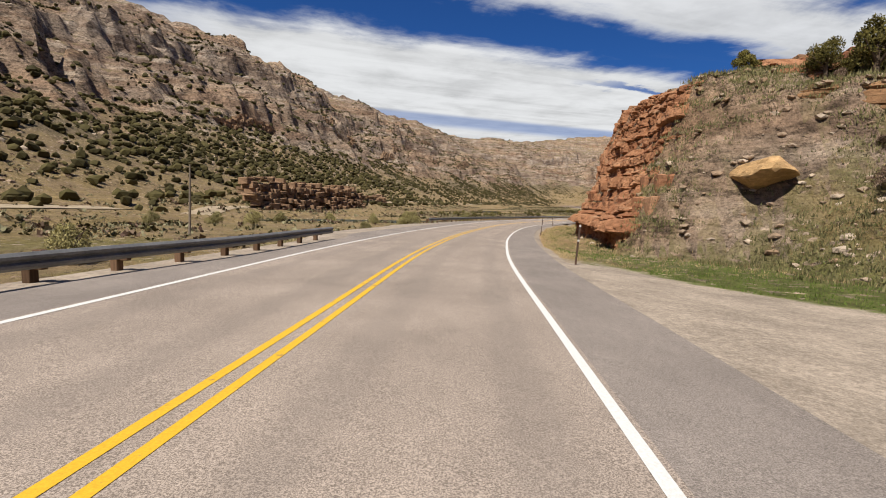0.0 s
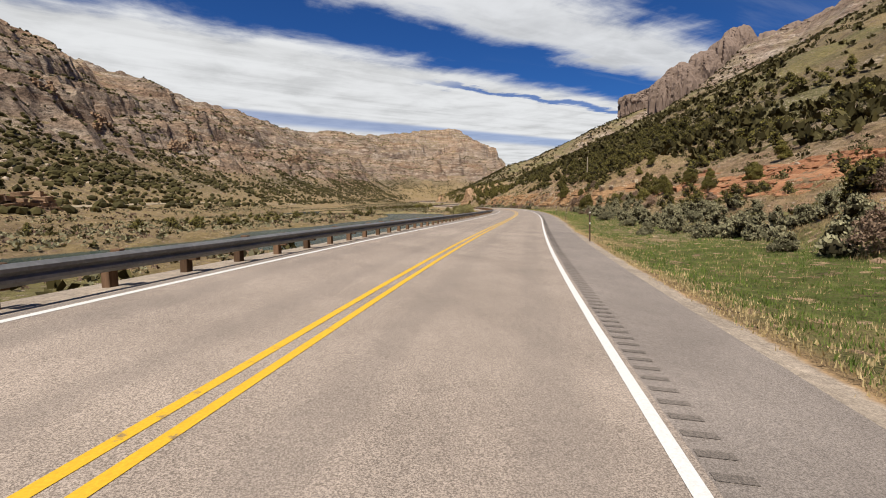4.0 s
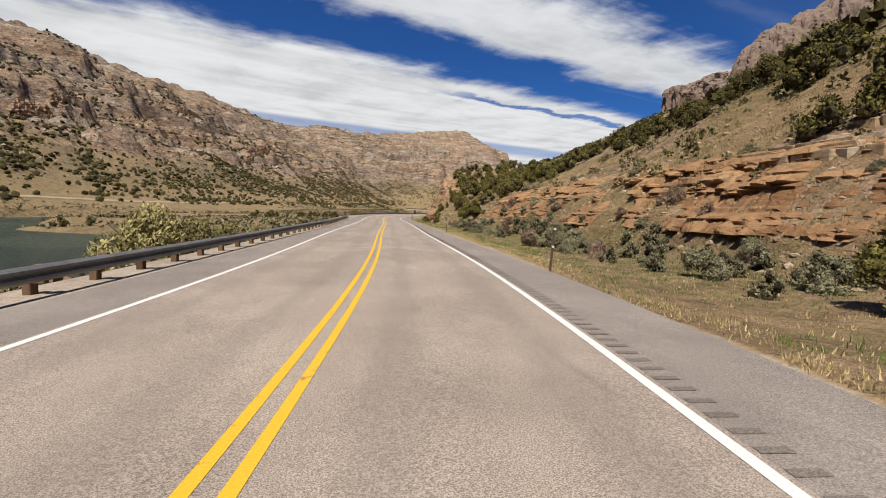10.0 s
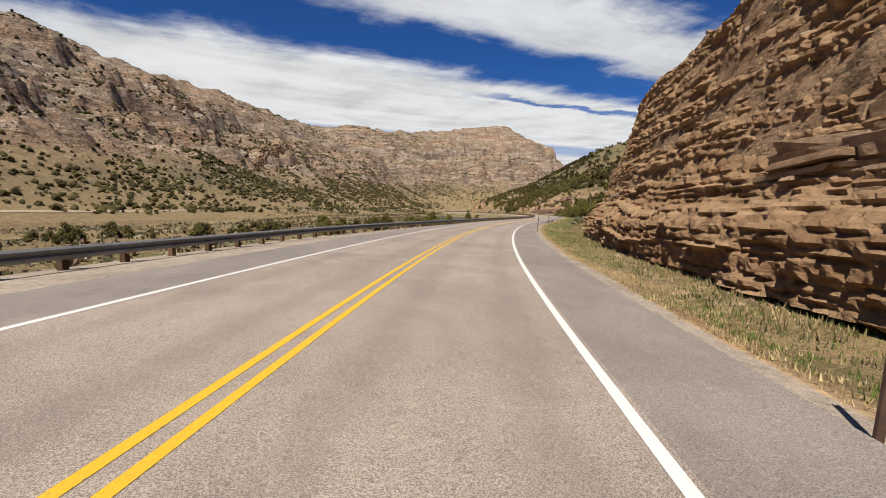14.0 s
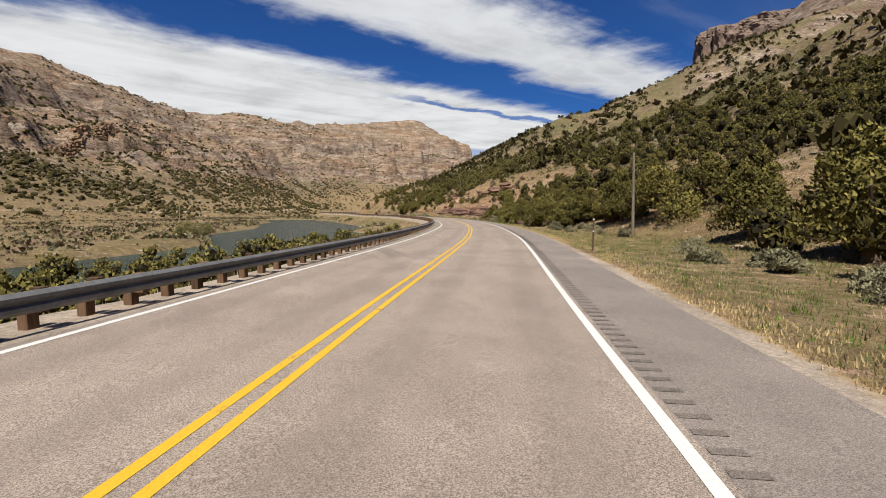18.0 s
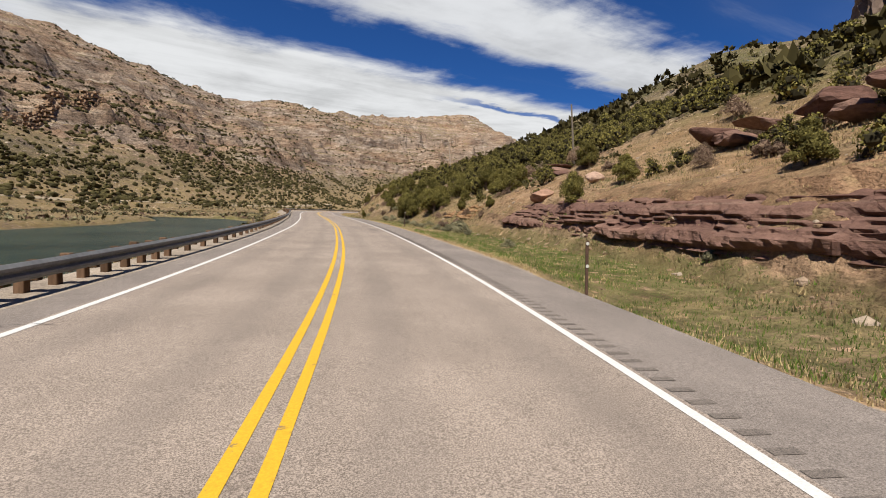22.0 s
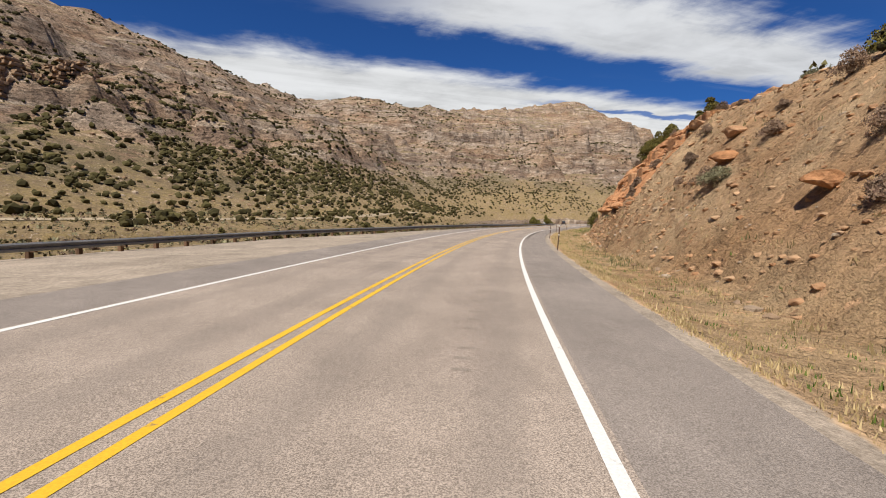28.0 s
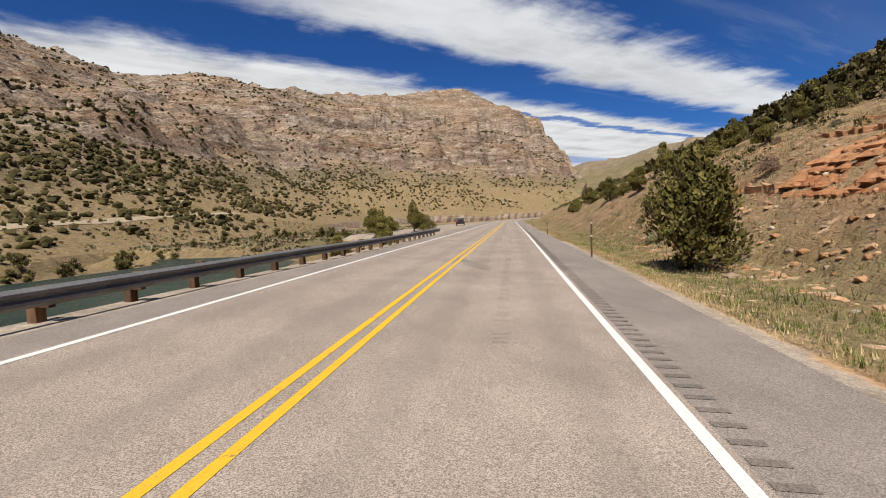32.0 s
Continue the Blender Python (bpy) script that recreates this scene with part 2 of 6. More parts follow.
def value_noise(x, y, seed=0):
    ix, iy = np.floor(x), np.floor(y)
    fx, fy = x - ix, y - iy
    fx, fy = fx * fx * (3 - 2 * fx), fy * fy * (3 - 2 * fy)
    a, b = hashed(ix, iy, seed), hashed(ix + 1, iy, seed)
    c, d = hashed(ix, iy + 1, seed), hashed(ix + 1, iy + 1, seed)
    return (a * (1 - fx) + b * fx) * (1 - fy) + (c * (1 - fx) + d * fx) * fy * 1.0


def fbm(x, y, octaves=4, seed=0):
    total, amp, norm = 0.0, 1.0, 0.0
    for k in range(octaves):
        total = total + amp * value_noise(x * 2 ** k + 17.3 * k, y * 2 ** k - 9.1 * k, seed + k)
        norm += amp
        amp *= 0.5
    return total / norm


def ridged(x, y, octaves=4, seed=0):
    total, amp, norm = 0.0, 1.0, 0.0
    for k in range(octaves):
        total = total + amp * (1 - np.abs(2 * value_noise(x * 2 ** k + 5.7 * k, y * 2 ** k + 3.3 * k, seed + k) - 1))
        norm += amp
        amp *= 0.5
    return total / norm


def smooth(v, a, b):
    t = np.clip((v - a) / (b - a), 0, 1)
    return t * t * (3 - 2 * t)


def road_at(y):
    """s, x, z and cosine of the heading where the line crosses y."""
    return np.interp(y, LY, LS), np.interp(y, LY, LX), np.interp(y, LY, LZ), np.cos(np.interp(y, LY, LH))


def terraces(z, height, sharp):
    """Heights drawn towards ledges of the given height."""
    k = z / height
    f = k - np.floor(k)
    return (np.floor(k) + np.where(f < sharp, f * 0.25 / sharp, 0.25 + 0.75 * (f - sharp) / (1 - sharp))) * height


def far_wall(x, y):
    """Height of the far side of the valley, and how far inside its foot a place lies."""
    p = np.array([w[:2] for w in WALL], float)
    q = np.array([w[2:] for w in WALL], float)
    best, inside, prm = np.full(x.shape, 1e9), np.zeros(x.shape), np.zeros(x.shape + (5,))
    for i in range(len(p) - 1):
        a, v = p[i], p[i + 1] - p[i]
        u = np.clip(((x - a[0]) * v[0] + (y - a[1]) * v[1]) / (v @ v), 0, 1)
        dx, dy = x - a[0] - u * v[0], y - a[1] - u * v[1]
        dist = np.hypot(dx, dy)
        sign = np.sign(v[0] * (y - a[1]) - v[1] * (x - a[0]))
        near = dist < best
        best = np.where(near, dist, best)
        inside = np.where(near, sign * dist, inside)
        prm = np.where(near[..., None], q[i] + (q[i + 1] - q[i]) * u[..., None], prm)
    z0, run, z1, cliff, rise = (prm[..., k] for k in range(5))
    spur = (fbm(x / 170, y / 170, 3, 21) - 0.5) * 95 + (fbm(x / 45, y / 45, 3, 25) - 0.5) * 34 + (ridged(x / 22, y / 22, 3, 27) - 0.5) * 9
    d = inside + spur * smooth(inside, 20, 120)
    slope = z0 + (z1 - z0) * np.clip(d / run, 0, 1) ** 1.12
    tiers = 0.0
    for share, start, seed in ((0.22, -46.0, 51), (0.24, -8.0, 53), (0.28, 26.0, 55), (0.26, 64.0, 57)):
        edge_d = d + (fbm(x / 85, y / 85, 4, seed) - 0.5) * 90 + (ridged(x / 26, y / 26, 2, seed + 20) - 0.5) * 9
        broken = 8 + 46 * smooth(fbm(x / 60, y / 60, 2, seed + 30), 0.42, 0.66)
        tiers = tiers + share * np.clip((edge_d - run - start) / broken, 0, 1)
    face = cliff * tiers
    top = np.maximum(d - run - 60, 0)
    back = np.where(top < 130, top * rise * 1.25, 130 * rise * 1.25 + (top - 130) * 0.08)
    z = slope + face + back
    outcrop = smooth(fbm(x / 60, y / 30, 3, 33), 0.5, 0.62) * smooth(d, run * 0.45, run * 0.6) * smooth(d, run * 1.0, run * 0.8)
    z = z + outcrop * 14 * smooth(fbm(x / 18, y / 18, 2, 35), 0.35, 0.6)
    rough = smooth(d, run * 0.3, run)
    z = z + (ridged(x / 34, y / 34, 4, 41) - 0.55) * (4 + 12 * rough) * smooth(inside, 0, 60) + (fbm(x / 9, y / 9, 3, 44) - 0.5) * (1.2 + 4 * rough) * smooth(inside, -10, 40)
    stepped = terraces(z + (fbm(x / 80, y / 80, 2, 46) - 0.5) * 12, 11.0, 0.62)
    z = np.where(inside > 0, z + (stepped - z) * 0.85 * smooth(d, run * 0.45, run * 0.8), z)
    return z, inside


def surface(x, y):
    """Height of the ground at places x, y (arrays), with the masks gravel, green, rock and wall."""
    s, rx, rz, cosh = road_at(y)
    d = (x - rx) * cosh
    c, bank, rail = table(s, CENTRE), table(s, BANK), table(s, RAIL)
    fade = smooth(d, 14, 6) * smooth(d, rail - 6, rail)
    bed = rz - bank * np.clip(d, np.maximum(rail, c - 5.4), 6) * fade
    # left: verge, bank, river flat, far wall
    left = rail - 1.2 - d
    flat = rz - 2.2 + (fbm(x / 25, y / 25, 3, 3) - 0.5) * 1.2
    river = table(s, RIVER)
    off = np.abs(d - river + (fbm(y / 40, y * 0 + 2, 2, 5) - 0.5) * 10)
    z = bed - 0.12 - np.clip(left, 0, 6.5) * 0.36
    z = np.where(left > 6.5, z + (flat - z) * smooth(left, 6.5, 16), z)
    z = z - smooth(left, 4, 14) * smooth(off, RIVER_HALF + 7, RIVER_HALF - 3) * (RIVER_DROP - 1.2)
    wall, inside = far_wall(x, y)
    valley = np.where(inside > -40, np.maximum(z, 0) * 0 + z + (wall - z) * smooth(inside, -60, 15), z)
    z = np.where(left > 6, valley, z)
    # right: verge, cut, hillside, crest
    toe, cut, run, upper = table(s, TOE), table(s, CUT), table(s, RUN), table(s, UPPER)
    toe = toe + (fbm(y / 14, y * 0 + 7, 3, 61) - 0.5) * 2.4
    edge = c + 5.4
    ditch = bed - 0.1 - 0.35 * smooth(d, edge, (edge + toe) / 2) * smooth(toe - edge, 1.0, 4.0)
    over = d - toe
    rag = (fbm(x / 5, y / 5, 3, 63) - 0.5) * 1.6 + (fbm(x / 22, y / 22, 2, 64) - 0.5) * 5 * smooth(over, 2, 14)
    o = np.maximum(over + rag * smooth(over, 0, 3), 0)
    hill = cut * np.clip(o / run, 0, 1) ** 0.9
    up = np.maximum(o - run, 0)
    hill = hill + np.where(up < 45, up * upper, 45 * upper + (up - 45) * table(s, FAR_SLOPE))
    high = 203 + (fbm(x / 120, y / 120, 3, 66) - 0.5) * 50
    hill = np.where(hill > high - 45, high - 45 + (hill - high + 45) * 2.6, hill)
    hill = np.minimum(hill, high + np.maximum(hill - high, 0) * 0.1)
    hill = hill + ((fbm(x / 75, y / 75, 3, 68) - 0.5) * 26) * smooth(up, 25, 110) + (ridged(x / 18, y / 18, 3, 69) - 0.55) * 3.0 * smooth(up, 4, 40)
    steep = cut / run
    rocky = smooth(s, 868, 854) * smooth(steep, 0.95, 1.6) * smooth(over, 0.0, 0.8) * smooth(o, run * 1.6 + 3, run)
    ledge = smooth(fbm(x / 30, y / 16, 3, 71), 0.48, 0.6) * smooth(up, -4, 3) * smooth(up, 60, 30) + smooth(hill, high - 60, high - 40)
    stepped = terraces(hill + (fbm(x / 12, y / 12, 2, 72) - 0.5) * 1.2, 1.9, 0.6)
    hill = hill + (stepped - hill) * np.clip(rocky * 0.8 + ledge * 0.75, 0, 0.9)
    right = ditch + hill + (fbm(x / 2.2, y / 2.2, 3, 74) - 0.5) * 0.5 * smooth(over, 0, 2)
    z = np.where(d > edge, right, z)
    z = np.where((d <= edge) & (left <= 0), bed - 0.06, z)
    gravel = smooth(d, edge + 0.7, edge + 0.1) * smooth(left, 1.2, 0.2)
    pull = smooth(s, 26, 14) * smooth(d, toe - 6, toe - 9)
    gravel = np.maximum(gravel, np.where(d > edge, pull, 0))
    near = smooth(over, 3, -1) * smooth(d, edge + 0.4, edge + 1.5)
    lush = table(s, ((0, 1), (24, 0.9), (40, 0.25), (100, 0.3), (122, 1), (200, 0.9), (270, 0.7), (320, 0.35), (410, 0.4), (440, 0.5), (510, 0.6), (560, 0.6), (640, 0.3), (680, 0.8), (730, 0.8), (770, 0.4), (860, 0.1), (960, 0.1), (1000, 0.4), (1100, 0.4)))
    green = near * lush * smooth(fbm(x / 6, y / 9, 3, 81), 0.15, 0.42) + 0.35 * smooth(up, 5, 30) * smooth(fbm(x / 20, y / 20, 3, 82), 0.4, 0.6)
    green = np.maximum(green, 0.75 * smooth(s, 40, 30) * smooth(over, 0, 3) * smooth(fbm(x / 4, y / 4, 3, 87), 0.35, 0.6))
    green = np.where(d > edge, green, 0.5 * smooth(left, 0.3, 2) * smooth(left, 60, 10) * smooth(fbm(x / 7, y / 7, 2, 83), 0.4, 0.6))
    red = table(s, ((-40, 0.1), (24, 0.1), (36, 0.6), (100, 0.6), (125, 0.5), (200, 0.3), (270, 0.4), (330, 0.3), (420, 0.2), (450, 0.75), (500, 0.7), (520, 0.3), (690, 0.6), (740, 0.7), (790, 0.2), (850, 0.4), (880, 0.9), (930, 0.95), (950, 0.8), (990, 0.8), (1040, 0.6), (1100, 0.4))) * smooth(up, 40, 8)
    red = np.where(d > edge, red, 0.32 * smooth(fbm(x / 70, z / 16, 3, 84), 0.45, 0.65) * smooth(inside, 0, 80))
    rock = np.where(d > edge, np.clip(rocky + ledge * 0.6, 0, 1), 0)
    return z, gravel, np.clip(green, 0, 1), np.clip(red, 0, 1), rock, inside, d


def height_at(x, y):
    return float(surface(np.array([float(x)]), np.array([float(y)]))[0][0])


def place(s, d):
    """World x, y of the place at s along the road, d to its right."""
    x, y, h = np.interp(s, LS, LX), np.interp(s, LS, LY), np.interp(s, LS, LH)
    return x + d * np.cos(h), y - d * np.sin(h), h


def road_z(s, d):
    return np.interp(s, LS, LZ) - table(s, BANK) * np.maximum(d, table(s, CENTRE) - 5.4)

# ---------------------------------------------------------------- materials


class Shade:
    """A node material under construction."""

    def __init__(self, name, rough=0.85, metal=0.0, spec=0.3):
        self.mat = bpy.data.materials.new(name)
        self.mat.use_nodes = True
        self.tree = self.mat.node_tree
        self.tree.nodes.clear()
        self.out = self.tree.nodes.new("ShaderNodeOutputMaterial")
        self.bsdf = self.tree.nodes.new("ShaderNodeBsdfPrincipled")
        self.bsdf.inputs["Roughness"].default_value = rough
        self.bsdf.inputs["Metallic"].default_value = metal
        self.bsdf.inputs["Specular IOR Level"].default_value = spec
        self.tree.links.new(self.bsdf.outputs[0], self.out.inputs["Surface"])
        self.geo = self.tree.nodes.new("ShaderNodeNewGeometry")
        self.pos = self.geo.outputs["Position"]
        self.nrm = self.geo.outputs["Normal"]

    def link(self, a, b):
        self.tree.links.new(a, b)

    def put(self, slot, value):
        if hasattr(value, "is_output"):
            self.link(value, slot)
        else:
            slot.default_value = value

    def calc(self, op, a, b=0.0, c=0.0, clamp=False):
        node = self.tree.nodes.new("ShaderNodeMath")
        node.operation, node.use_clamp = op, clamp
        for slot, value in zip(node.inputs, (a, b, c)):
            self.put(slot, value)
        return node.outputs[0]

    def ramp(self, value, a, b, lo=0.0, hi=1.0):
        node = self.tree.nodes.new("ShaderNodeMapRange")
        node.interpolation_type = "SMOOTHSTEP"
        self.put(node.inputs["Value"], value)
        for key, number in zip(("From Min", "From Max", "To Min", "To Max"), (a, b, lo, hi)):
            node.inputs[key].default_value = number
        return node.outputs["Result"]

    def noise(self, scale, detail=4, rough=0.55, stretch=None, vector=None, distort=0.0):
        vec = vector or self.pos
        if stretch:
            node = self.tree.nodes.new("ShaderNodeMapping")
            node.inputs["Scale"].default_value = stretch
            self.link(vec, node.inputs["Vector"])
            vec = node.outputs[0]
        tex = self.tree.nodes.new("ShaderNodeTexNoise")
        self.link(vec, tex.inputs["Vector"])
        for key, number in zip(("Scale", "Detail", "Roughness", "Distortion"), (scale, detail, rough, distort)):
            tex.inputs[key].default_value = number
        return tex.outputs["Fac"]

    def cells(self, scale, feature="F1", stretch=None, output="Distance"):
        vec = self.pos
        if stretch:
            node = self.tree.nodes.new("ShaderNodeMapping")
            node.inputs["Scale"].default_value = stretch
            self.link(vec, node.inputs["Vector"])
            vec = node.outputs[0]
        tex = self.tree.nodes.new("ShaderNodeTexVoronoi")
        tex.feature = feature
        tex.inputs["Scale"].default_value = scale
        self.link(vec, tex.inputs["Vector"])
        return tex.outputs[output]

    def mix(self, fac, a, b, kind="MIX"):
        node = self.tree.nodes.new("ShaderNodeMix")
        node.data_type, node.blend_type = "RGBA", kind
        self.put(node.inputs["Factor"], fac)
        self.put(node.inputs[6], (*a, 1) if isinstance(a, tuple) else a)
        self.put(node.inputs[7], (*b, 1) if isinstance(b, tuple) else b)
        return node.outputs[2]

    def attr(self, name):
        node = self.tree.nodes.new("ShaderNodeAttribute")
        node.attribute_name = name
        return node

    def island(self):
        return self.geo.outputs["Random Per Island"]

    def each(self):
        return self.tree.nodes.new("ShaderNodeObjectInfo").outputs["Random"]

    def vary(self, colour, fac, amount):
        """colour made darker and lighter by fac (0 to 1)."""
        k = self.ramp(fac, 0.2, 0.8, 1 - amount, 1 + amount)
        node = self.tree.nodes.new("ShaderNodeVectorMath")
        node.operation = "SCALE"
        self.put(node.inputs[0], colour if not isinstance(colour, tuple) else colour)
        self.put(node.inputs["Scale"], k)
        return node.outputs[0]

    def bump(self, height, strength=0.5, distance=0.05):
        node = self.tree.nodes.new("ShaderNodeBump")
        node.inputs["Distance"].default_value = distance
        self.put(node.inputs["Strength"], strength)
        self.put(node.inputs["Height"], height)
        if self.bsdf.inputs["Normal"].is_linked:
            self.link(self.bsdf.inputs["Normal"].links[0].from_socket, node.inputs["Normal"])
        self.link(node.outputs[0], self.bsdf.inputs["Normal"])

    def colour(self, value):
        self.put(self.bsdf.inputs["Base Color"], (*value, 1) if isinstance(value, tuple) else value)
        return self.mat


def rock_colour(sh, red):
    """Layered limestone and sandstone: greyish pink to rust, banded by height."""
    split = sh.tree.nodes.new("ShaderNodeSeparateXYZ")
    sh.link(sh.pos, split.inputs[0])
    wave = sh.noise(1.0, 5, 0.6, stretch=(0.012, 0.012, 0.09))
    fine = sh.noise(1.0, 6, 0.62, stretch=(0.035, 0.035, 0.2))
    grey = sh.mix(sh.ramp(wave, 0.38, 0.62), (0.3168, 0.2412, 0.18), (0.2088, 0.144, 0.1044))
    grey = sh.mix(sh.ramp(fine, 0.49, 0.64), grey, (0.4032, 0.324, 0.252))
    rust = sh.mix(sh.ramp(fine, 0.35, 0.65), (0.36, 0.195, 0.10), (0.45, 0.295, 0.17))
    rust = sh.mix(sh.ramp(wave, 0.5, 0.7), rust, (0.31, 0.165, 0.085))
    return sh.mix(red, grey, rust), fine, wave


def ground_material():
    sh = Shade("ground_soil", rough=0.95, spec=0.1)
    zone, zone2 = sh.attr("zone"), sh.attr("zone2")
    zs, zs2 = sh.tree.nodes.new("ShaderNodeSeparateColor"), sh.tree.nodes.new("ShaderNodeSeparateColor")
    sh.link(zone.outputs["Color"], zs.inputs[0]), sh.link(zone2.outputs["Color"], zs2.inputs[0])
    gravel, green, red = zs.outputs[0], zs.outputs[1], zs.outputs[2]
    rockm, upland = zs2.outputs[0], zs2.outputs[1]
    nz = sh.tree.nodes.new("ShaderNodeSeparateXYZ")
    sh.link(sh.nrm, nz.inputs[0])
    tiny, small, mid, big = sh.noise(9.0, 4, 0.7), sh.noise(1.3, 5, 0.65), sh.noise(0.16, 4, 0.6), sh.noise(0.025, 4, 0.55)
    rock, fine, wave = rock_colour(sh, red)
    rock = sh.vary(rock, small, 0.3)
    crack = sh.ramp(sh.noise(1.0, 6, 0.7, stretch=(0.55, 0.55, 1.6)), 0.36, 0.52, 0.36, 1.0)
    dark = sh.tree.nodes.new("ShaderNodeVectorMath")
    dark.operation = "SCALE"
    sh.link(rock, dark.inputs[0]), sh.link(crack, dark.inputs["Scale"])
    rock = dark.outputs[0]
    joints = sh.ramp(sh.noise(1.0, 7, 0.7, stretch=(0.16, 0.16, 0.42)), 0.38, 0.5, 0.42, 1.0)
    joints = sh.calc("MAXIMUM", joints, sh.calc("SUBTRACT", 1.0, upland))
    deep = sh.tree.nodes.new("ShaderNodeVectorMath")
    deep.operation = "SCALE"
    sh.link(rock, deep.inputs[0]), sh.link(joints, deep.inputs["Scale"])
    rock = deep.outputs[0]
    soil = sh.mix(sh.ramp(mid, 0.35, 0.65), sh.mix(upland, (0.2232, 0.1584, 0.0864), (0.1512, 0.108, 0.0684)), sh.mix(upland, (0.3024, 0.2232, 0.1296), (0.2232, 0.1656, 0.108)))
    soil = sh.mix(sh.calc("MULTIPLY", red, 0.8), soil, sh.mix(sh.ramp(mid, 0.3, 0.7), (0.44, 0.255, 0.135), (0.54, 0.37, 0.225)))
    straw = sh.mix(sh.ramp(small, 0.35, 0.7), (0.2016, 0.144, 0.0648), (0.288, 0.2124, 0.1044))
    olive = sh.mix(sh.ramp(small, 0.3, 0.7), (0.0972, 0.0806, 0.0446), (0.1728, 0.1354, 0.0806))
    grown = sh.ramp(sh.calc("ADD", mid, sh.calc("MULTIPLY", tiny, 0.25)), 0.52, 0.72)
    base = sh.mix(sh.calc("MULTIPLY", grown, sh.ramp(red, 0.3, 0.9, 1.0, 0.12)), soil, straw)
    base = sh.mix(sh.calc("MULTIPLY", upland, sh.ramp(big, 0.36, 0.6, 0.2, 0.85)), base, olive)
    base = sh.mix(sh.calc("MULTIPLY", green, sh.ramp(tiny, 0.3, 0.6, 0.55, 1.0)), base, sh.mix(sh.ramp(small, 0.3, 0.7), (0.0612, 0.09, 0.0187), (0.1188, 0.144, 0.036)))
    chips = sh.cells(2.6, output="Color")
    cs = sh.tree.nodes.new("ShaderNodeSeparateColor")
    sh.link(chips, cs.inputs[0])
    stones = sh.calc("MULTIPLY", sh.ramp(cs.outputs[0], 0.78, 0.86), sh.ramp(small, 0.42, 0.6))
    base = sh.mix(sh.calc("MULTIPLY", stones, sh.ramp(gravel, 0.6, 0.1)), base, sh.vary(rock, cs.outputs[1], 0.35))
    steep = sh.ramp(sh.calc("ADD", sh.calc("MULTIPLY_ADD", upland, -0.22, sh.calc("ADD", nz.outputs[2], 0.22)), sh.calc("MULTIPLY", sh.calc("SUBTRACT", small, 0.5), 0.25)), 0.86, 0.70)
    steep = sh.calc("MAXIMUM", steep, sh.calc("MULTIPLY", rockm, sh.ramp(small, 0.3, 0.55)), clamp=True)
    base = sh.mix(steep, base, rock)
    grit = sh.mix(sh.ramp(sh.noise(30.0, 3, 0.8), 0.35, 0.65), (0.216, 0.1728, 0.1332), (0.3312, 0.2736, 0.216))
    base = sh.mix(sh.ramp(sh.calc("MULTIPLY_ADD", sh.calc("SUBTRACT", small, 0.5), 0.9, gravel), 0.3, 0.62), base, grit)
    sh.bump(fine, sh.calc("MULTIPLY", upland, 0.8), 1.2)
    loose = sh.ramp(gravel, 0.1, 0.6, 1.0, 0.03)
    sh.bump(sh.noise(0.22, 6, 0.7, stretch=(1, 1, 2.5)), loose, 1.6)
    sh.bump(sh.noise(0.9, 7, 0.75), loose, 0.6)
    sh.bump(sh.noise(7.0, 4, 0.75), sh.ramp(gravel, 0.1, 0.6, 0.7, 0.25), 0.06)
    mottle = sh.noise(0.55, 8, 0.72)
    base = sh.vary(base, mottle, 0.34)
    return sh.colour(sh.vary(base, tiny, 0.3))


def asphalt_material(name, light, dark, tracks=False):
    sh = Shade(name, rough=0.9, spec=0.2)
    grain = sh.noise(70.0, 2, 0.9)
    chip = sh.noise(22.0, 3, 0.8)
    patch = sh.noise(0.35, 5, 0.6)
    base = sh.mix(sh.ramp(grain, 0.36, 0.64), dark, light)
    base = sh.vary(base, chip, 0.16)
    base = sh.vary(base, patch, 0.15)
    base = sh.vary(base, sh.noise(1.4, 6, 0.7, stretch=(1.0, 0.45, 1.0)), 0.12)
    if tracks:
        across = sh.attr("across").outputs["Fac"]
        wheel = sh.calc("ABSOLUTE", sh.calc("SUBTRACT", sh.calc("ABSOLUTE", sh.calc("SUBTRACT", sh.calc("ABSOLUTE", across), 1.83)), 0.86))
        worn = sh.ramp(sh.calc("ADD", wheel, sh.calc("MULTIPLY", sh.calc("SUBTRACT", patch, 0.5), 0.5)), 0.42, 0.1)
        base = sh.mix(sh.calc("MULTIPLY", worn, 0.3), base, (0.1692, 0.1404, 0.1188))
        seal = sh.ramp(sh.noise(1.0, 3, 0.6, stretch=(0.55, 0.06, 1.0)), 0.66, 0.72)
        base = sh.mix(sh.calc("MULTIPLY", seal, 0.35), base, (0.0936, 0.0828, 0.0756))
    sh.bump(grain, 0.55, 0.008)
    return sh.colour(base)


def paint_material(name, tone, worn_tone, lo=0.62, hi=0.72):
    sh = Shade(name, rough=0.7, spec=0.3)
    wear = sh.noise(3.5, 6, 0.75)
    base = sh.mix(sh.ramp(wear, lo, hi), tone, worn_tone)
    base = sh.vary(base, sh.noise(40.0, 2, 0.8), 0.13)
    return sh.colour(base)


def plain_material(name, tone, rough=0.8, metal=0.0, amount=0.2, scale=6.0, bump=0.0, spec=0.3):
    sh = Shade(name, rough=rough, metal=metal, spec=spec)
    base = sh.vary(sh.vary(tone, sh.noise(scale, 4, 0.65), amount), sh.noise(scale * 8, 3, 0.7), amount * 0.6)
    if bump:
        sh.bump(sh.noise(scale * 4, 4, 0.7), bump, 0.02)
    return sh.colour(base)


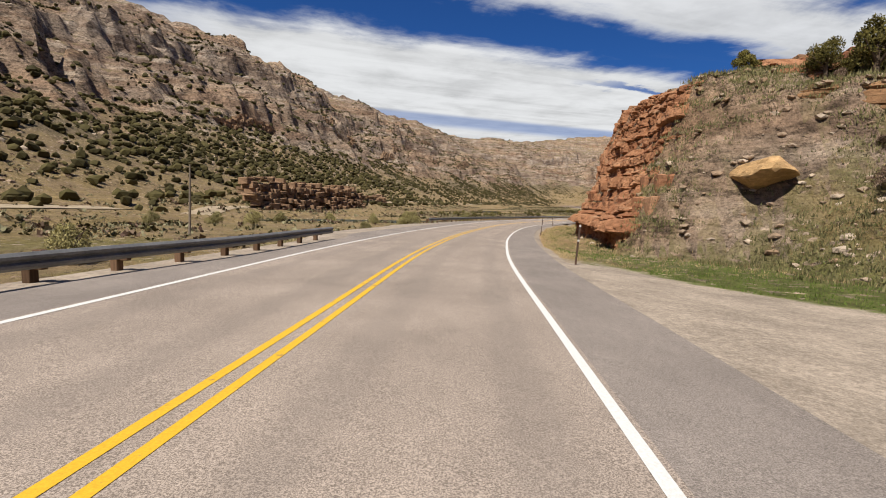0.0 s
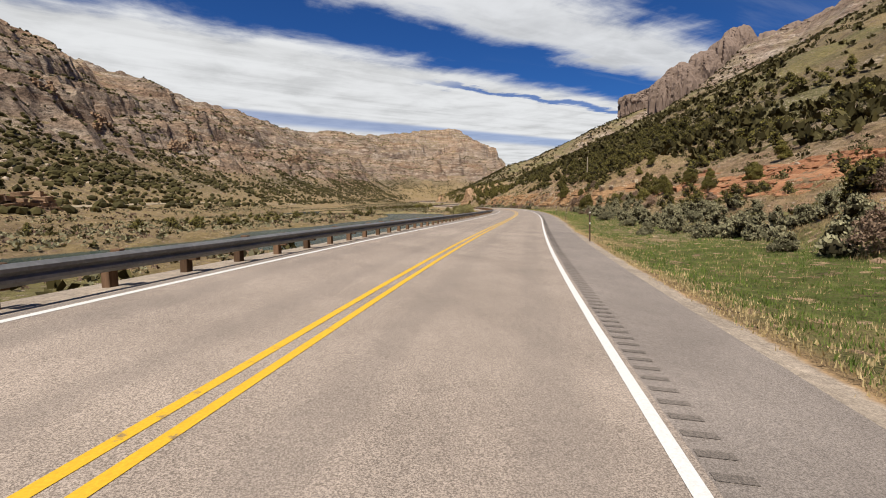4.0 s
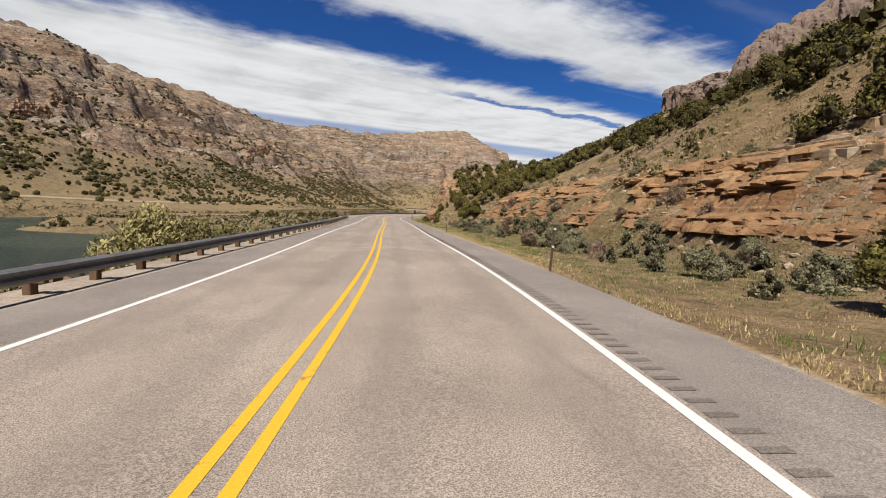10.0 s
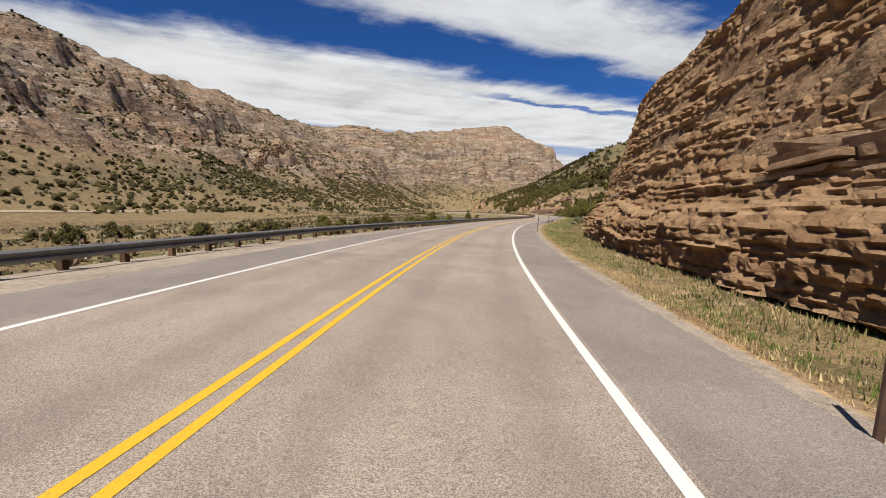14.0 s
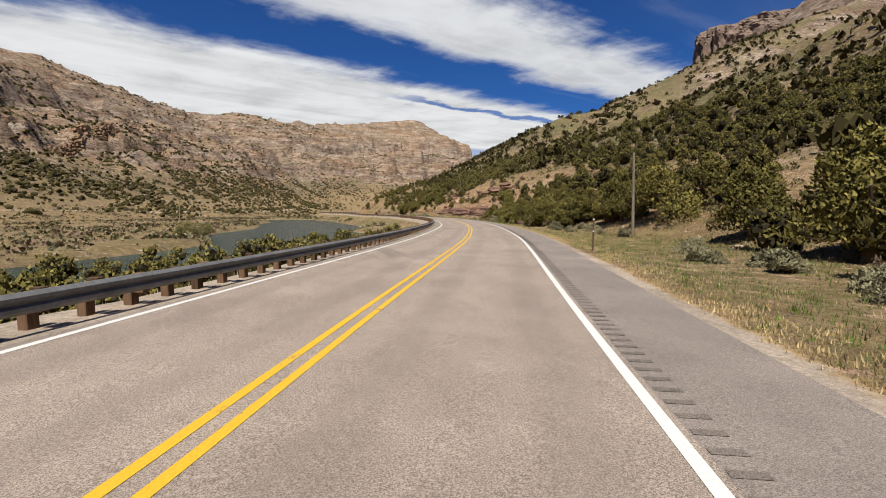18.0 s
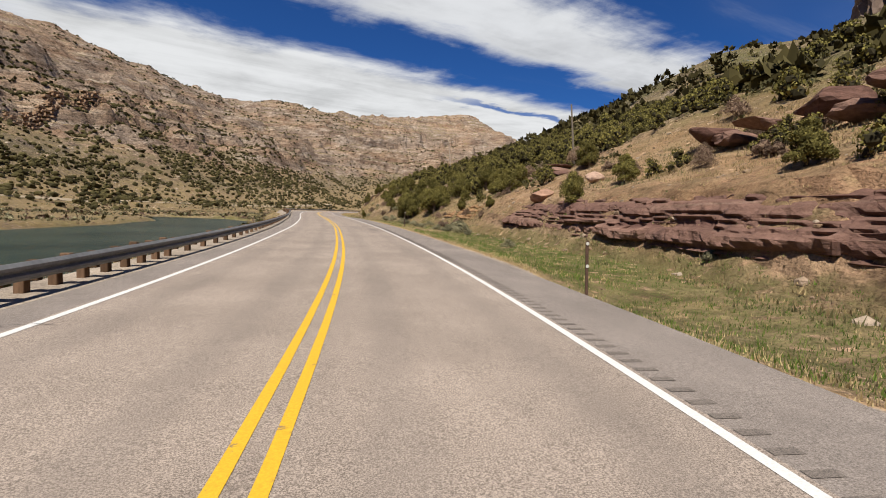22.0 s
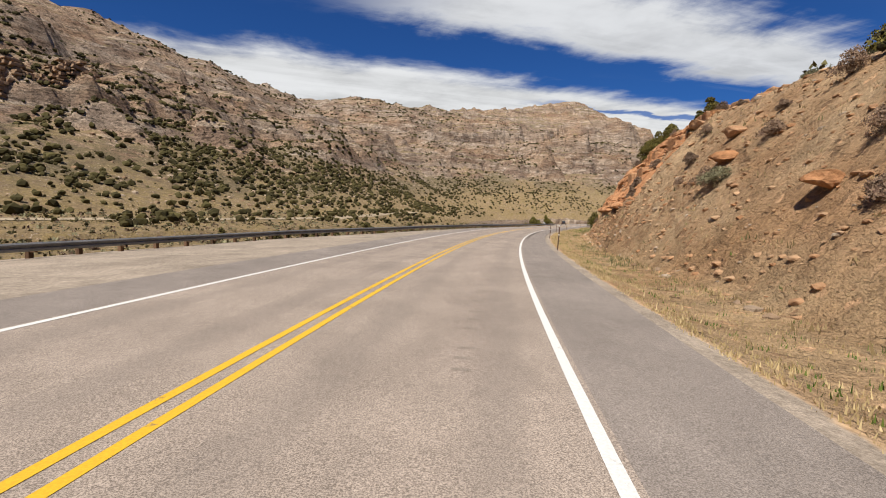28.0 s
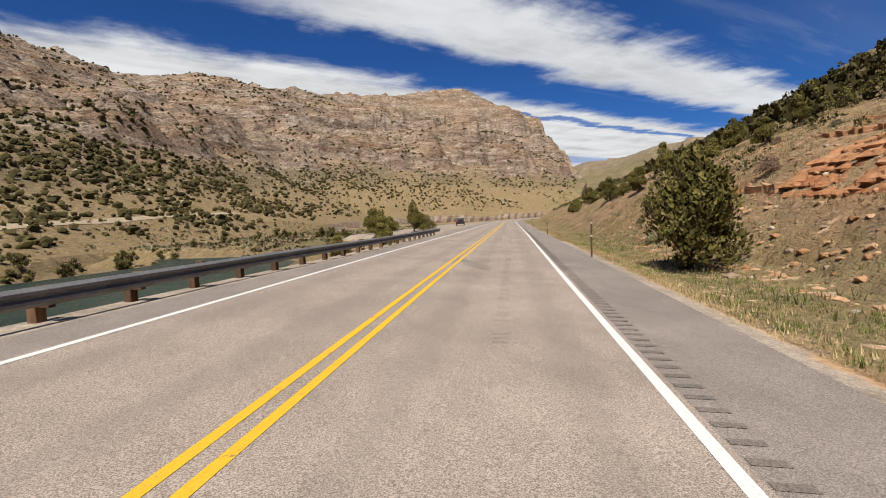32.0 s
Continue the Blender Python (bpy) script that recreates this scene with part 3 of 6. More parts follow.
def water_material():
    sh = Shade("river_water", rough=0.2, spec=0.025)
    deep = sh.mix(sh.ramp(sh.noise(0.06, 4, 0.6), 0.35, 0.65), (0.0158, 0.031, 0.0274), (0.0302, 0.049, 0.0396))
    foam = sh.calc("MULTIPLY", sh.ramp(sh.noise(1.0, 5, 0.75, stretch=(0.9, 0.35, 1)), 0.66, 0.74), sh.ramp(sh.noise(0.03, 2, 0.5), 0.5, 0.62))
    sh.put(sh.bsdf.inputs["Roughness"], sh.ramp(foam, 0, 1, 0.22, 0.6))
    sh.bump(sh.noise(1.6, 4, 0.65, stretch=(1, 0.6, 1)), 0.6, 0.2)
    return sh.colour(sh.mix(foam, deep, (0.36, 0.396, 0.396)))


GROUND = ground_material()
ASPHALT = asphalt_material("chip_seal_asphalt", (0.3888, 0.3168, 0.2592), (0.144, 0.1138, 0.0922), True)
SHOULDER = asphalt_material("grey_asphalt", (0.28, 0.237, 0.205), (0.13, 0.108, 0.093))
YELLOW = paint_material("yellow_paint", (0.576, 0.3384, 0.0216), (0.216, 0.1512, 0.0792), 0.6, 0.68)
WHITE = paint_material("white_paint", (0.576, 0.5616, 0.5328), (0.2592, 0.2376, 0.2088))
WATER = water_material()

# ---------------------------------------------------------------- mesh helpers


def mesh_from(name, verts, faces, material, smooth_faces=False):
    me = bpy.data.meshes.new(name)
    verts = np.asarray(verts, np.float32).reshape(-1, 3)
    faces = np.asarray(faces, np.int32)
    me.vertices.add(len(verts))
    me.vertices.foreach_set("co", verts.ravel())
    n, k = faces.shape
    me.loops.add(n * k)
    me.loops.foreach_set("vertex_index", faces.ravel())
    me.polygons.add(n)
    me.polygons.foreach_set("loop_start", np.arange(0, n * k, k, dtype=np.int32))
    me.polygons.foreach_set("use_smooth", np.full(n, smooth_faces))
    me.update(calc_edges=True)
    me.validate()
    me.materials.append(material)
    return me


def grid_faces(nr, nc):
    i, j = np.meshgrid(np.arange(nr - 1), np.arange(nc - 1), indexing="ij")
    a = (i * nc + j).ravel()
    return np.stack([a, a + 1, a + nc + 1, a + nc], 1)


def point_colour(me, name, rgb):
    layer = me.color_attributes.new(name, "FLOAT_COLOR", "POINT")
    rgba = np.ones((len(rgb), 4), np.float32)
    rgba[:, :3] = rgb
    layer.data.foreach_set("color", rgba.ravel())


def part(name, bm, material, parent, label=""):
    me = bm
    if isinstance(bm, bmesh.types.BMesh):
        me = bpy.data.meshes.new(name)
        bm.to_mesh(me)
        bm.free()
        me.materials.append(material)
    ob = new(name, me)
    ob.parent = parent
    return tagged(ob, label)


def empty(name, m, label, category, group="", kind=""):
    ob = new(name)
    ob.matrix_basis = m
    return tagged(ob, label, category, group, kind)


# ---------------------------------------------------------------- ground


def build_ground():
    ys = np.concatenate([[-3200, -1500, -700, -350, -250, -190], np.arange(-150, -24, 6.0), np.arange(-24, 1100, 1.5), np.arange(1100, 1420, 3.0), np.arange(1420, 2100, 5.0), np.arange(2100, 2700, 30.0), [2900, 3300, 3900, 4400]])
    right = np.concatenate([np.arange(0, 3, 1.0), np.arange(3, 26, 0.5), np.arange(26, 60, 1.2), np.arange(60, 130, 3.0), np.arange(130, 460, 7.0), [480, 540, 640, 800, 1100, 1700, 2800, 4300]])
    left = np.concatenate([np.arange(-1, -34, -0.9), np.arange(-34, -110, -2.2), np.arange(-110, -460, -3.2), np.arange(-460, -760, -6.0), [-800, -900, -1100, -1500, -2200, -3200, -4300]])
    ds = np.concatenate([left[::-1], right])
    _, rx, _, _ = road_at(ys)
    x = rx[:, None] + ds[None, :]
    y = np.repeat(ys[:, None], len(ds), 1)
    z, gravel, green, red, rock, inside, d = (v.ravel() for v in surface(x, y))
    me = mesh_from("ground", np.stack([x.ravel(), y.ravel(), z], 1), grid_faces(*x.shape), GROUND)
    point_colour(me, "zone", np.stack([gravel, green, red], 1))
    upland = np.where(inside > 0, smooth(inside, 0, 60), smooth(d, 25, 60) * 0.8)
    point_colour(me, "zone2", np.stack([rock, upland, upland * 0], 1))
    return tagged(new("ground", me), "dry canyon ground of tan soil, straw grass and layered rock", "ground", kind="structure")


ground = build_ground()


def strip(name, s0, s1, lo, hi, lift, material, step=2.0, cols=2, across=False):
    """A ribbon along the road between the distances lo(s) and hi(s) right of the driven line."""
    s = np.arange(s0, s1 + step * 0.5, step)
    f = np.linspace(0, 1, cols)
    d = lo(s)[:, None] * (1 - f) + hi(s)[:, None] * f
    x, y, _ = place(s[:, None], d)
    z = road_z(s[:, None], d) + lift
    me = mesh_from(name, np.stack([x.ravel(), y.ravel(), z.ravel()], 1), grid_faces(len(s), cols), material)
    if across:
        layer = me.attributes.new("across", "FLOAT", "POINT")
        layer.data.foreach_set("value", (d - table(s, CENTRE)[:, None]).astype(np.float32).ravel())
    return me


def mid(offset):
    return lambda s: table(s, CENTRE) + offset


S0, S1 = -120.0, 1640.0
road = tagged(new("road", strip("road", S0, S1, mid(-3.57), mid(3.57), 0.0, ASPHALT, cols=9, across=True)), "two-lane road of pinkish chip-seal asphalt", "road", kind="structure")
for name, lo, hi in (("shoulder", mid(3.57), mid(5.3)), ("shoulder", lambda s: np.maximum(table(s, RAIL) + 0.45, table(s, CENTRE) - 5.4), mid(-3.57))):
    tagged(new(name, strip("shoulder", S0, S1, lo, hi, -0.012, SHOULDER, cols=4)), "paved grey asphalt road shoulder", "road shoulder", kind="structure")
for name, offset, width, tone in (("centre_line", -0.135, 0.11, YELLOW), ("centre_line", 0.135, 0.11, YELLOW), ("edge_line", -3.45, 0.12, WHITE), ("edge_line", 3.45, 0.12, WHITE)):
    label = "solid yellow painted centre line" if tone is YELLOW else "solid white painted edge line"
    tagged(new(name, strip(name, S0, S1, mid(offset - width / 2), mid(offset + width / 2), 0.005, tone)), label, "road marking", kind="structure")


def build_river():
    s = np.arange(-40, 1080, 4.0)
    d = table(s, RIVER)[:, None] + np.linspace(-RIVER_HALF - 6, RIVER_HALF + 6, 7)[None, :]
    x, y, _ = place(s[:, None], d)
    z = np.repeat((np.interp(s, LS, LZ) - 3.0)[:, None], 7, 1)
    return tagged(new("water", mesh_from("water", np.stack([x.ravel(), y.ravel(), z.ravel()], 1), grid_faces(len(s), 7), WATER, True)), "dark green river with ripples beside the road", "river", kind="structure")


river = build_river()

# ---------------------------------------------------------------- more materials


def wood_material(name, tone):
    sh = Shade(name, rough=0.9, spec=0.1)
    grain = sh.noise(1.0, 5, 0.7, stretch=(14, 14, 1.6))
    base = sh.vary(sh.vary(tone, grain, 0.4), sh.each(), 0.3)
    sh.bump(grain, 0.4, 0.01)
    return sh.colour(base)


def leaf_material(name, dark, light, per_object=True):
    sh = Shade(name, rough=0.8, spec=0.12)
    tone = sh.mix(sh.island(), dark, light)
    if per_object:
        tone = sh.vary(tone, sh.each(), 0.22)
    tone = sh.vary(tone, sh.noise(0.35, 3, 0.6), 0.22)
    return sh.colour(tone)


def stone_material(name, a, b, per_object=True):
    sh = Shade(name, rough=0.92, spec=0.12)
    pick = sh.each() if per_object else sh.island()
    bands = sh.noise(1.0, 5, 0.65, stretch=(0.7, 0.7, 5.0))
    tone = sh.vary(sh.mix(pick, a, b), bands, 0.3)
    tone = sh.vary(tone, sh.noise(3.0, 5, 0.7), 0.25)
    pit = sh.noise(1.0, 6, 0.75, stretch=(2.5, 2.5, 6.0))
    # Hollows of the bump noise are darkened in the colour as well.
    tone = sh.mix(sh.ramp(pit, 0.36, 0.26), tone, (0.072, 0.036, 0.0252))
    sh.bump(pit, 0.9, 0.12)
    sh.bump(sh.noise(12.0, 4, 0.7), 0.5, 0.03)
    return sh.colour(tone)


GALVANISED = plain_material("weathered_galvanised_steel", (0.17, 0.168, 0.165), rough=0.55, metal=0.3, amount=0.22, scale=1.5, bump=0.1)
POST_WOOD = wood_material("treated_post_wood", (0.108, 0.0648, 0.0396))
POLE_WOOD = wood_material("grey_pole_wood", (0.2448, 0.2016, 0.1584))
RUST = plain_material("rusty_post_steel", (0.0792, 0.0446, 0.0302), rough=0.8, amount=0.3)
REFLECTOR = plain_material("white_reflector", (0.54, 0.5184, 0.4752), rough=0.35, amount=0.05)
JUNIPER = leaf_material("juniper_needles", (0.044, 0.040, 0.011), (0.185, 0.155, 0.042))
JUNIPER_FAR = leaf_material("distant_shrub_leaves", (0.030, 0.025, 0.009), (0.080, 0.066, 0.024), False)
SCRUB = leaf_material("scrub_leaves", (0.05, 0.046, 0.02), (0.145, 0.128, 0.055), False)
SAGE = leaf_material("sage_leaves", (0.105, 0.096, 0.052), (0.27, 0.245, 0.145))
TWIG = leaf_material("dry_brush_twigs", (0.1152, 0.0684, 0.0504), (0.2448, 0.1728, 0.1152))
WILLOW = leaf_material("pale_willow_twigs", (0.1584, 0.1368, 0.0504), (0.3024, 0.2592, 0.1152))
# Dark tone of the solid crown cores, painted as the shade inside.
CORE = plain_material("crown_core_shade", (0.035, 0.03, 0.017), rough=0.95, amount=0.3, scale=2.0, spec=0.05)
BARK = wood_material("juniper_bark", (0.1152, 0.0828, 0.0576))
STRAW = leaf_material("straw_grass_blades", (0.27, 0.195, 0.085), (0.52, 0.40, 0.215), False)
SERE = leaf_material("sere_grass_blades", (0.15, 0.105, 0.05), (0.36, 0.265, 0.135), False)
OLIVE = leaf_material("olive_tuft_blades", (0.085, 0.082, 0.034), (0.21, 0.185, 0.085), False)
GREEN = leaf_material("green_grass_blades", (0.054, 0.0864, 0.0144), (0.144, 0.1872, 0.0396), False)
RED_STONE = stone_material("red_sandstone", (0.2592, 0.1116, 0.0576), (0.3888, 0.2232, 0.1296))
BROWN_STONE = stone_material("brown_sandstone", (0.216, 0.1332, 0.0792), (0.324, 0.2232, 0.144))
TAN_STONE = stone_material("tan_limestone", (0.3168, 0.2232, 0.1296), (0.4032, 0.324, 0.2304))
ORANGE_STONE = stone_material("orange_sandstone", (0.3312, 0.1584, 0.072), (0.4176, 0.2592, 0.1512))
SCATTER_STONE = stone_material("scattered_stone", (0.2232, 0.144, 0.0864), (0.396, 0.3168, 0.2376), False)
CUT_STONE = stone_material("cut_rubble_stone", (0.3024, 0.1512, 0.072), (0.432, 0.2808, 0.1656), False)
rng = np.random.default_rng(7)


def box_bm(sx, sy, sz, cx=0.0, cy=0.0, cz=0.0, bevel=0.0):
    bm = bmesh.new()
    bmesh.ops.create_cube(bm, size=1.0, matrix=Matrix.Translation((cx, cy, cz)) @ Matrix.Diagonal((sx, sy, sz, 1)))
    if bevel:
        bmesh.ops.bevel(bm, geom=bm.edges[:], offset=bevel, segments=1, affect="EDGES")
    return bm


def tube_bm(r0, r1, z0, z1, sides=10, lean=(0.0, 0.0)):
    bm = bmesh.new()
    bmesh.ops.create_cone(bm, cap_ends=True, segments=sides, radius1=r0, radius2=r1, depth=z1 - z0, matrix=Matrix.Translation((0, 0, (z0 + z1) / 2)))
    for v in bm.verts:
        f = (v.co.z - z0) / (z1 - z0)
        v.co.x += lean[0] * f
        v.co.y += lean[1] * f
    return bm


def mesh_of(name, bm, material):
    me = bpy.data.meshes.new(name)
    bm.to_mesh(me)
    bm.free()
    me.materials.append(material)
    return me


def ground_z(x, y):
    return surface(np.asarray(x, float), np.asarray(y, float))[0]


# ---------------------------------------------------------------- guardrails
BEAM = ((0.0, 0.0), (0.02, 0.0), (0.085, 0.055), (0.085, 0.095), (0.02, 0.14), (0.02, 0.17), (0.085, 0.215), (0.085, 0.255), (0.02, 0.31), (0.0, 0.31))
POST_MESH = mesh_of("post", box_bm(0.16, 0.20, 1.30, 0, 0, -0.17, 0.012), POST_WOOD)
BLOCK_MESH = mesh_of("offset_block", box_bm(0.18, 0.14, 0.36, 0.0, 0, 0.0, 0.01), POST_WOOD)


def guardrail(s0, s1, spacing, label):
    base = empty("guardrail", Matrix.Identity(4), label, "guardrail")
    s = np.linspace(s0, s1, int((s1 - s0) / 1.9) + 1)
    k = len(BEAM)
    off = np.array([b[0] for b in BEAM])
    up = np.array([b[1] for b in BEAM])
    d = table(s, RAIL)[:, None] + off[None, :]
    sag = (fbm(s / 6, s * 0, 2, 91) - 0.5)[:, None] * 0.05
    x, y, _ = place(s[:, None], d + sag)
    z = road_z(s, table(s, RAIL))[:, None] + 0.23 + 0.92 * up[None, :] + sag * 0.4
    me = mesh_from("beam", np.stack([x.ravel(), y.ravel(), z.ravel()], 1), grid_faces(len(s), k), GALVANISED)
    solid = new("beam", me)
    solid.parent = base
    thick = solid.modifiers.new("thick", "SOLIDIFY")
    thick.thickness = 0.012
    for q in np.arange(s0 + 0.3, s1, spacing):
        rail = float(table(q, RAIL))
        x, y, h = place(q, rail - 0.30)
        z = float(road_z(q, rail)) + rng.uniform(-0.03, 0.03)
        post = new("post", POST_MESH)
        post.matrix_basis = Matrix.Translation((x, y, z - 0.06)) @ Matrix.Rotation(-h + rng.uniform(-0.05, 0.05), 4, "Z") @ Matrix.Rotation(rng.uniform(-0.03, 0.03), 4, "Y")
        post.parent = base
        x, y, h = place(q, rail - 0.10)
        block = new("offset_block", BLOCK_MESH)
        block.matrix_basis = Matrix.Translation((x, y, z + 0.36)) @ Matrix.Rotation(-h, 4, "Z")
        block.parent = base
    return base


guardrail(-70.3, 22.8, 1.905, "weathered steel guardrail on wooden posts beside a pullout")
guardrail(54, 300.6, 1.9, "weathered steel guardrail on wooden posts above the river")
guardrail(300.6, 543.8, 1.9, "weathered steel guardrail on wooden posts along a pullout")
guardrail(543.8, 716.7, 0.95, "weathered steel guardrail on closely set wooden posts")
guardrail(716.7, 880.1, 1.9, "weathered steel guardrail on wooden posts before the flats")
guardrail(880.1, 1049.2, 1.9, "weathered steel guardrail on wooden posts round a wide pullout")

# ---------------------------------------------------------------- delineators and poles


def delineator():
    base = empty("delineator_post", Matrix.Identity(4), "rusty steel roadside delineator post with two reflectors", "delineator post", "delineators along the road")
    bm = box_bm(0.07, 0.012, 1.75, 0, 0.0, 0.68)
    for sx in (-1, 1):
        bmesh.ops.create_cube(bm, size=1.0, matrix=Matrix.Translation((sx * 0.03, 0.016, 0.68)) @ Matrix.Diagonal((0.012, 0.03, 1.75, 1)))
    part("post", bm, RUST, base)
    for z, tone, label in ((1.48, REFLECTOR, "round white reflector"), (0.92, REFLECTOR, "round white reflector")):
        bm = bmesh.new()
        bmesh.ops.create_cone(bm, cap_ends=True, segments=14, radius1=0.042, radius2=0.04, depth=0.016, matrix=Matrix.Translation((0, -0.016, z)) @ Matrix.Rotation(radians(90), 4, "X"))
        part("reflector", bm, tone, base, label)
    return base


first_post = delineator()
POSTS = ((19, 3.7), (44.4, 3.4), (79.9, 2.8), (115, 3.0), (153, 3.4), (184, 4.3), (215.4, 5.4), (249.5, 5.2), (274, 4.6), (304, 4.6), (335, 4.4), (363.2, 4.0), (396.7, 4.5), (429, 4.1), (452, 3.1), (497, 3.1), (535.3, 3.75), (574.3, 3.9), (600.4, 4.6), (632.3, 5.3), (658.5, 4.5), (684, 5.3), (712.2, 5.5), (749, 5.9), (783, 4.8), (821.4, 4.1), (847, 3.5), (875, 3.1), (911.6, 3.1), (932, 3.2), (958.5, 3.5), (986.4, 3.4), (1024.4, 3.4), (1052, 3.6), (1085, 3.7))
for k, (s, d) in enumerate(POSTS):
    x, y, h = place(s, d)
    z = float(ground_z([x], [y])[0])
    m = Matrix.Translation((x, y, z + 0.02)) @ Matrix.Rotation(-h, 4, "Z") @ Matrix.Rotation(radians(rng.uniform(-3, 7)), 4, "Y") @ Matrix.Rotation(radians(rng.uniform(-4, 4)), 4, "X")
    if k:
        copy_thing(first_post, m)
    else:
        first_post.matrix_basis = m


def utility_pole(x, y, top, height, lean=(0.0, 0.0), arm=True, tone=POLE_WOOD, label="grey weathered wooden utility pole on the slope"):
    z = top - height
    base = empty("utility_pole", Matrix.Translation((x, y, z)), label, "utility pole", "utility poles in the canyon")
    part("pole", tube_bm(0.15, 0.095, -0.8, height, 10, lean), tone, base)
    if arm:
        part("crossarm", box_bm(1.7, 0.09, 0.11, lean[0], lean[1] - 0.13, height - 0.35, 0.01), tone, base)
        for off in (-0.72, 0.0, 0.72):
            part("insulator", tube_bm(0.035, 0.022, height - (0.29 if off else 0.0), height - (0.29 if off else 0.0) + 0.13, 8), REFLECTOR, base, "small pale ceramic insulator")
            base.children[-1].matrix_basis = Matrix.Translation((lean[0] + off, lean[1] - (0.13 if off else 0.0), 0))
    return base


for s, d, height, lean, arm in ((288.3, 27.1, 7.5, 0.1, False), (475.1, 19.1, 8.0, 0.0, False), (621.1, 12.9, 7.3, 0.0, False), (754.8, 27.8, 7.5, -0.8, False), (831.5, 33.2, 8.0, -0.9, True), (640.0, 70.0, 9.0, 0.0, False)):
    x, y, _ = place(s, d)
    utility_pole(float(x), float(y), float(ground_z([x], [y])[0]) + height, height, (lean, 0.0), arm)
for s, d, hgt in ((48, -36, 8.0), (557, -30, 6.0), (642, -25, 5.0), (770, -70, 9.0), (925, -100, 9.0)):
    x, y, _ = place(s, d)
    utility_pole(float(x), float(y), float(ground_z([x], [y])[0]) + hgt, hgt, (0.15, 0), s > 700, label="wooden utility pole on the river flat")

# ---------------------------------------------------------------- plants


def spray_mesh(name, blobs, count, size, material, seed, droop=0.0):
    """A crown of many small leaf sprays set on the given blobs (x, y, z, rx, ry, rz)."""
    r = np.random.default_rng(seed)
    b = np.array(blobs, float)
    weight = b[:, 3] * b[:, 4] + b[:, 3] * b[:, 5]
    pick = r.choice(len(b), count, p=weight / weight.sum())
    n = r.normal(size=(count, 3))
    n /= np.linalg.norm(n, axis=1)[:, None]
    n[:, 2] = np.where(n[:, 2] < -0.45, -n[:, 2] * 0.5, n[:, 2])
    radius = 1.0 - 0.32 * r.random(count) ** 1.6
    centre = b[pick, :3] + n * b[pick, 3:] * radius[:, None]
    flat = n + r.normal(size=(count, 3)) * 0.5 + [0, 0, 0.15]
    flat /= np.linalg.norm(flat, axis=1)[:, None]
    side = np.cross(flat, r.normal(size=(count, 3)))
    side /= np.linalg.norm(side, axis=1)[:, None] + 1e-9
    tilt = np.cross(side, flat)
    tilt *= np.where(tilt[:, 2] < 0, -1, 1)[:, None]
    tilt += flat * 0.55
    s = size * r.uniform(0.55, 1.35, count)[:, None]
    a = centre - side * s * 0.5
    c = centre + side * s * 0.5
    tip = centre + tilt * s * 1.3 + [0, 0, -droop]
    low = centre - tilt * s * 0.45
    verts = np.stack([low, c, tip, a], 1).reshape(-1, 3)
    faces = np.arange(count * 4).reshape(-1, 4)
    return mesh_from(name, verts, faces, material)


def blobs_for(seed, width, height, flat=0.0, count=11):
    r = np.random.default_rng(seed)
    out = []
    for k in range(count):
        f = k / (count - 1)
        z = height * (0.16 + 0.70 * f)
        reach = width * 0.5 * (1 - 0.72 * f ** 1.5) * r.uniform(0.35, 0.75)
        turn = r.uniform(0, 6.28)
        rad = width * r.uniform(0.17, 0.27) * (1 - 0.35 * f)
        out.append((reach * math.cos(turn), reach * math.sin(turn), z, rad, rad, rad * r.uniform(0.7, 1.15)))
    out.append((0, 0, height * 0.45, width * 0.3, width * 0.3, height * 0.36))
    return out


def trunk_mesh(seed, width, height, material):
    r = np.random.default_rng(seed)
    bm = tube_bm(width * 0.055, width * 0.02, -0.25, height * 0.72, 7, (r.uniform(-0.1, 0.1), r.uniform(-0.1, 0.1)))
    for k in range(5):
        m = Matrix.Translation((0, 0, height * r.uniform(0.08, 0.4))) @ Matrix.Rotation(r.uniform(0, 6.28), 4, "Z") @ Matrix.Rotation(radians(r.uniform(35, 60)), 4, "Y")
        bmesh.ops.create_cone(bm, cap_ends=True, segments=5, radius1=width * 0.028, radius2=width * 0.008, depth=width * 0.45, matrix=m @ Matrix.Translation((0, 0, width * 0.22)))
    return mesh_of("trunk", bm, material)


def make_plant(name, seed, width, height, count, size, leaf, label, category, group, trunk=True):
    base = empty(name, Matrix.Translation((0, 0, -500)), label, category, group)
    if trunk:
        part("trunk", trunk_mesh(seed, width, height, BARK), BARK, base)
    part("crown", spray_mesh("crown", blobs_for(seed, width, height), count, size, leaf, seed), leaf, base)
    return base


KINDS = {
    "juniper": [make_plant("juniper_tree", 11 + k, w, h, 7500, 0.078, JUNIPER, "dark green juniper with a dense rounded crown", "tree", "junipers on the slopes") for k, (w, h) in enumerate(((3.2, 3.0), (3.8, 3.4), (2.8, 3.8), (4.2, 3.0), (2.4, 2.6)))],
    "sage": [make_plant("sagebrush", 31 + k, w, h, 3200, 0.055, SAGE, "grey-green sagebrush on the dry verge", "shrub", "sagebrush along the road", False) for k, (w, h) in enumerate(((1.8, 1.0), (2.4, 1.15), (1.4, 0.8)))],
    "brush": [make_plant("dry_bush", 41 + k, w, h, 2600, 0.06, TWIG, "bare reddish brown bush on the slope", "shrub", "bare bushes on the slope", False) for k, (w, h) in enumerate(((2.2, 1.5), (1.4, 1.0)))],
    "willow": [make_plant("willow_bush", 51 + k, w, h, 4200, 0.11, WILLOW, "pale yellow-green willow on the river bank", "shrub", "willows on the river bank") for k, (w, h) in enumerate(((4.5, 3.0), (5.5, 3.4)))],
}
used = set()


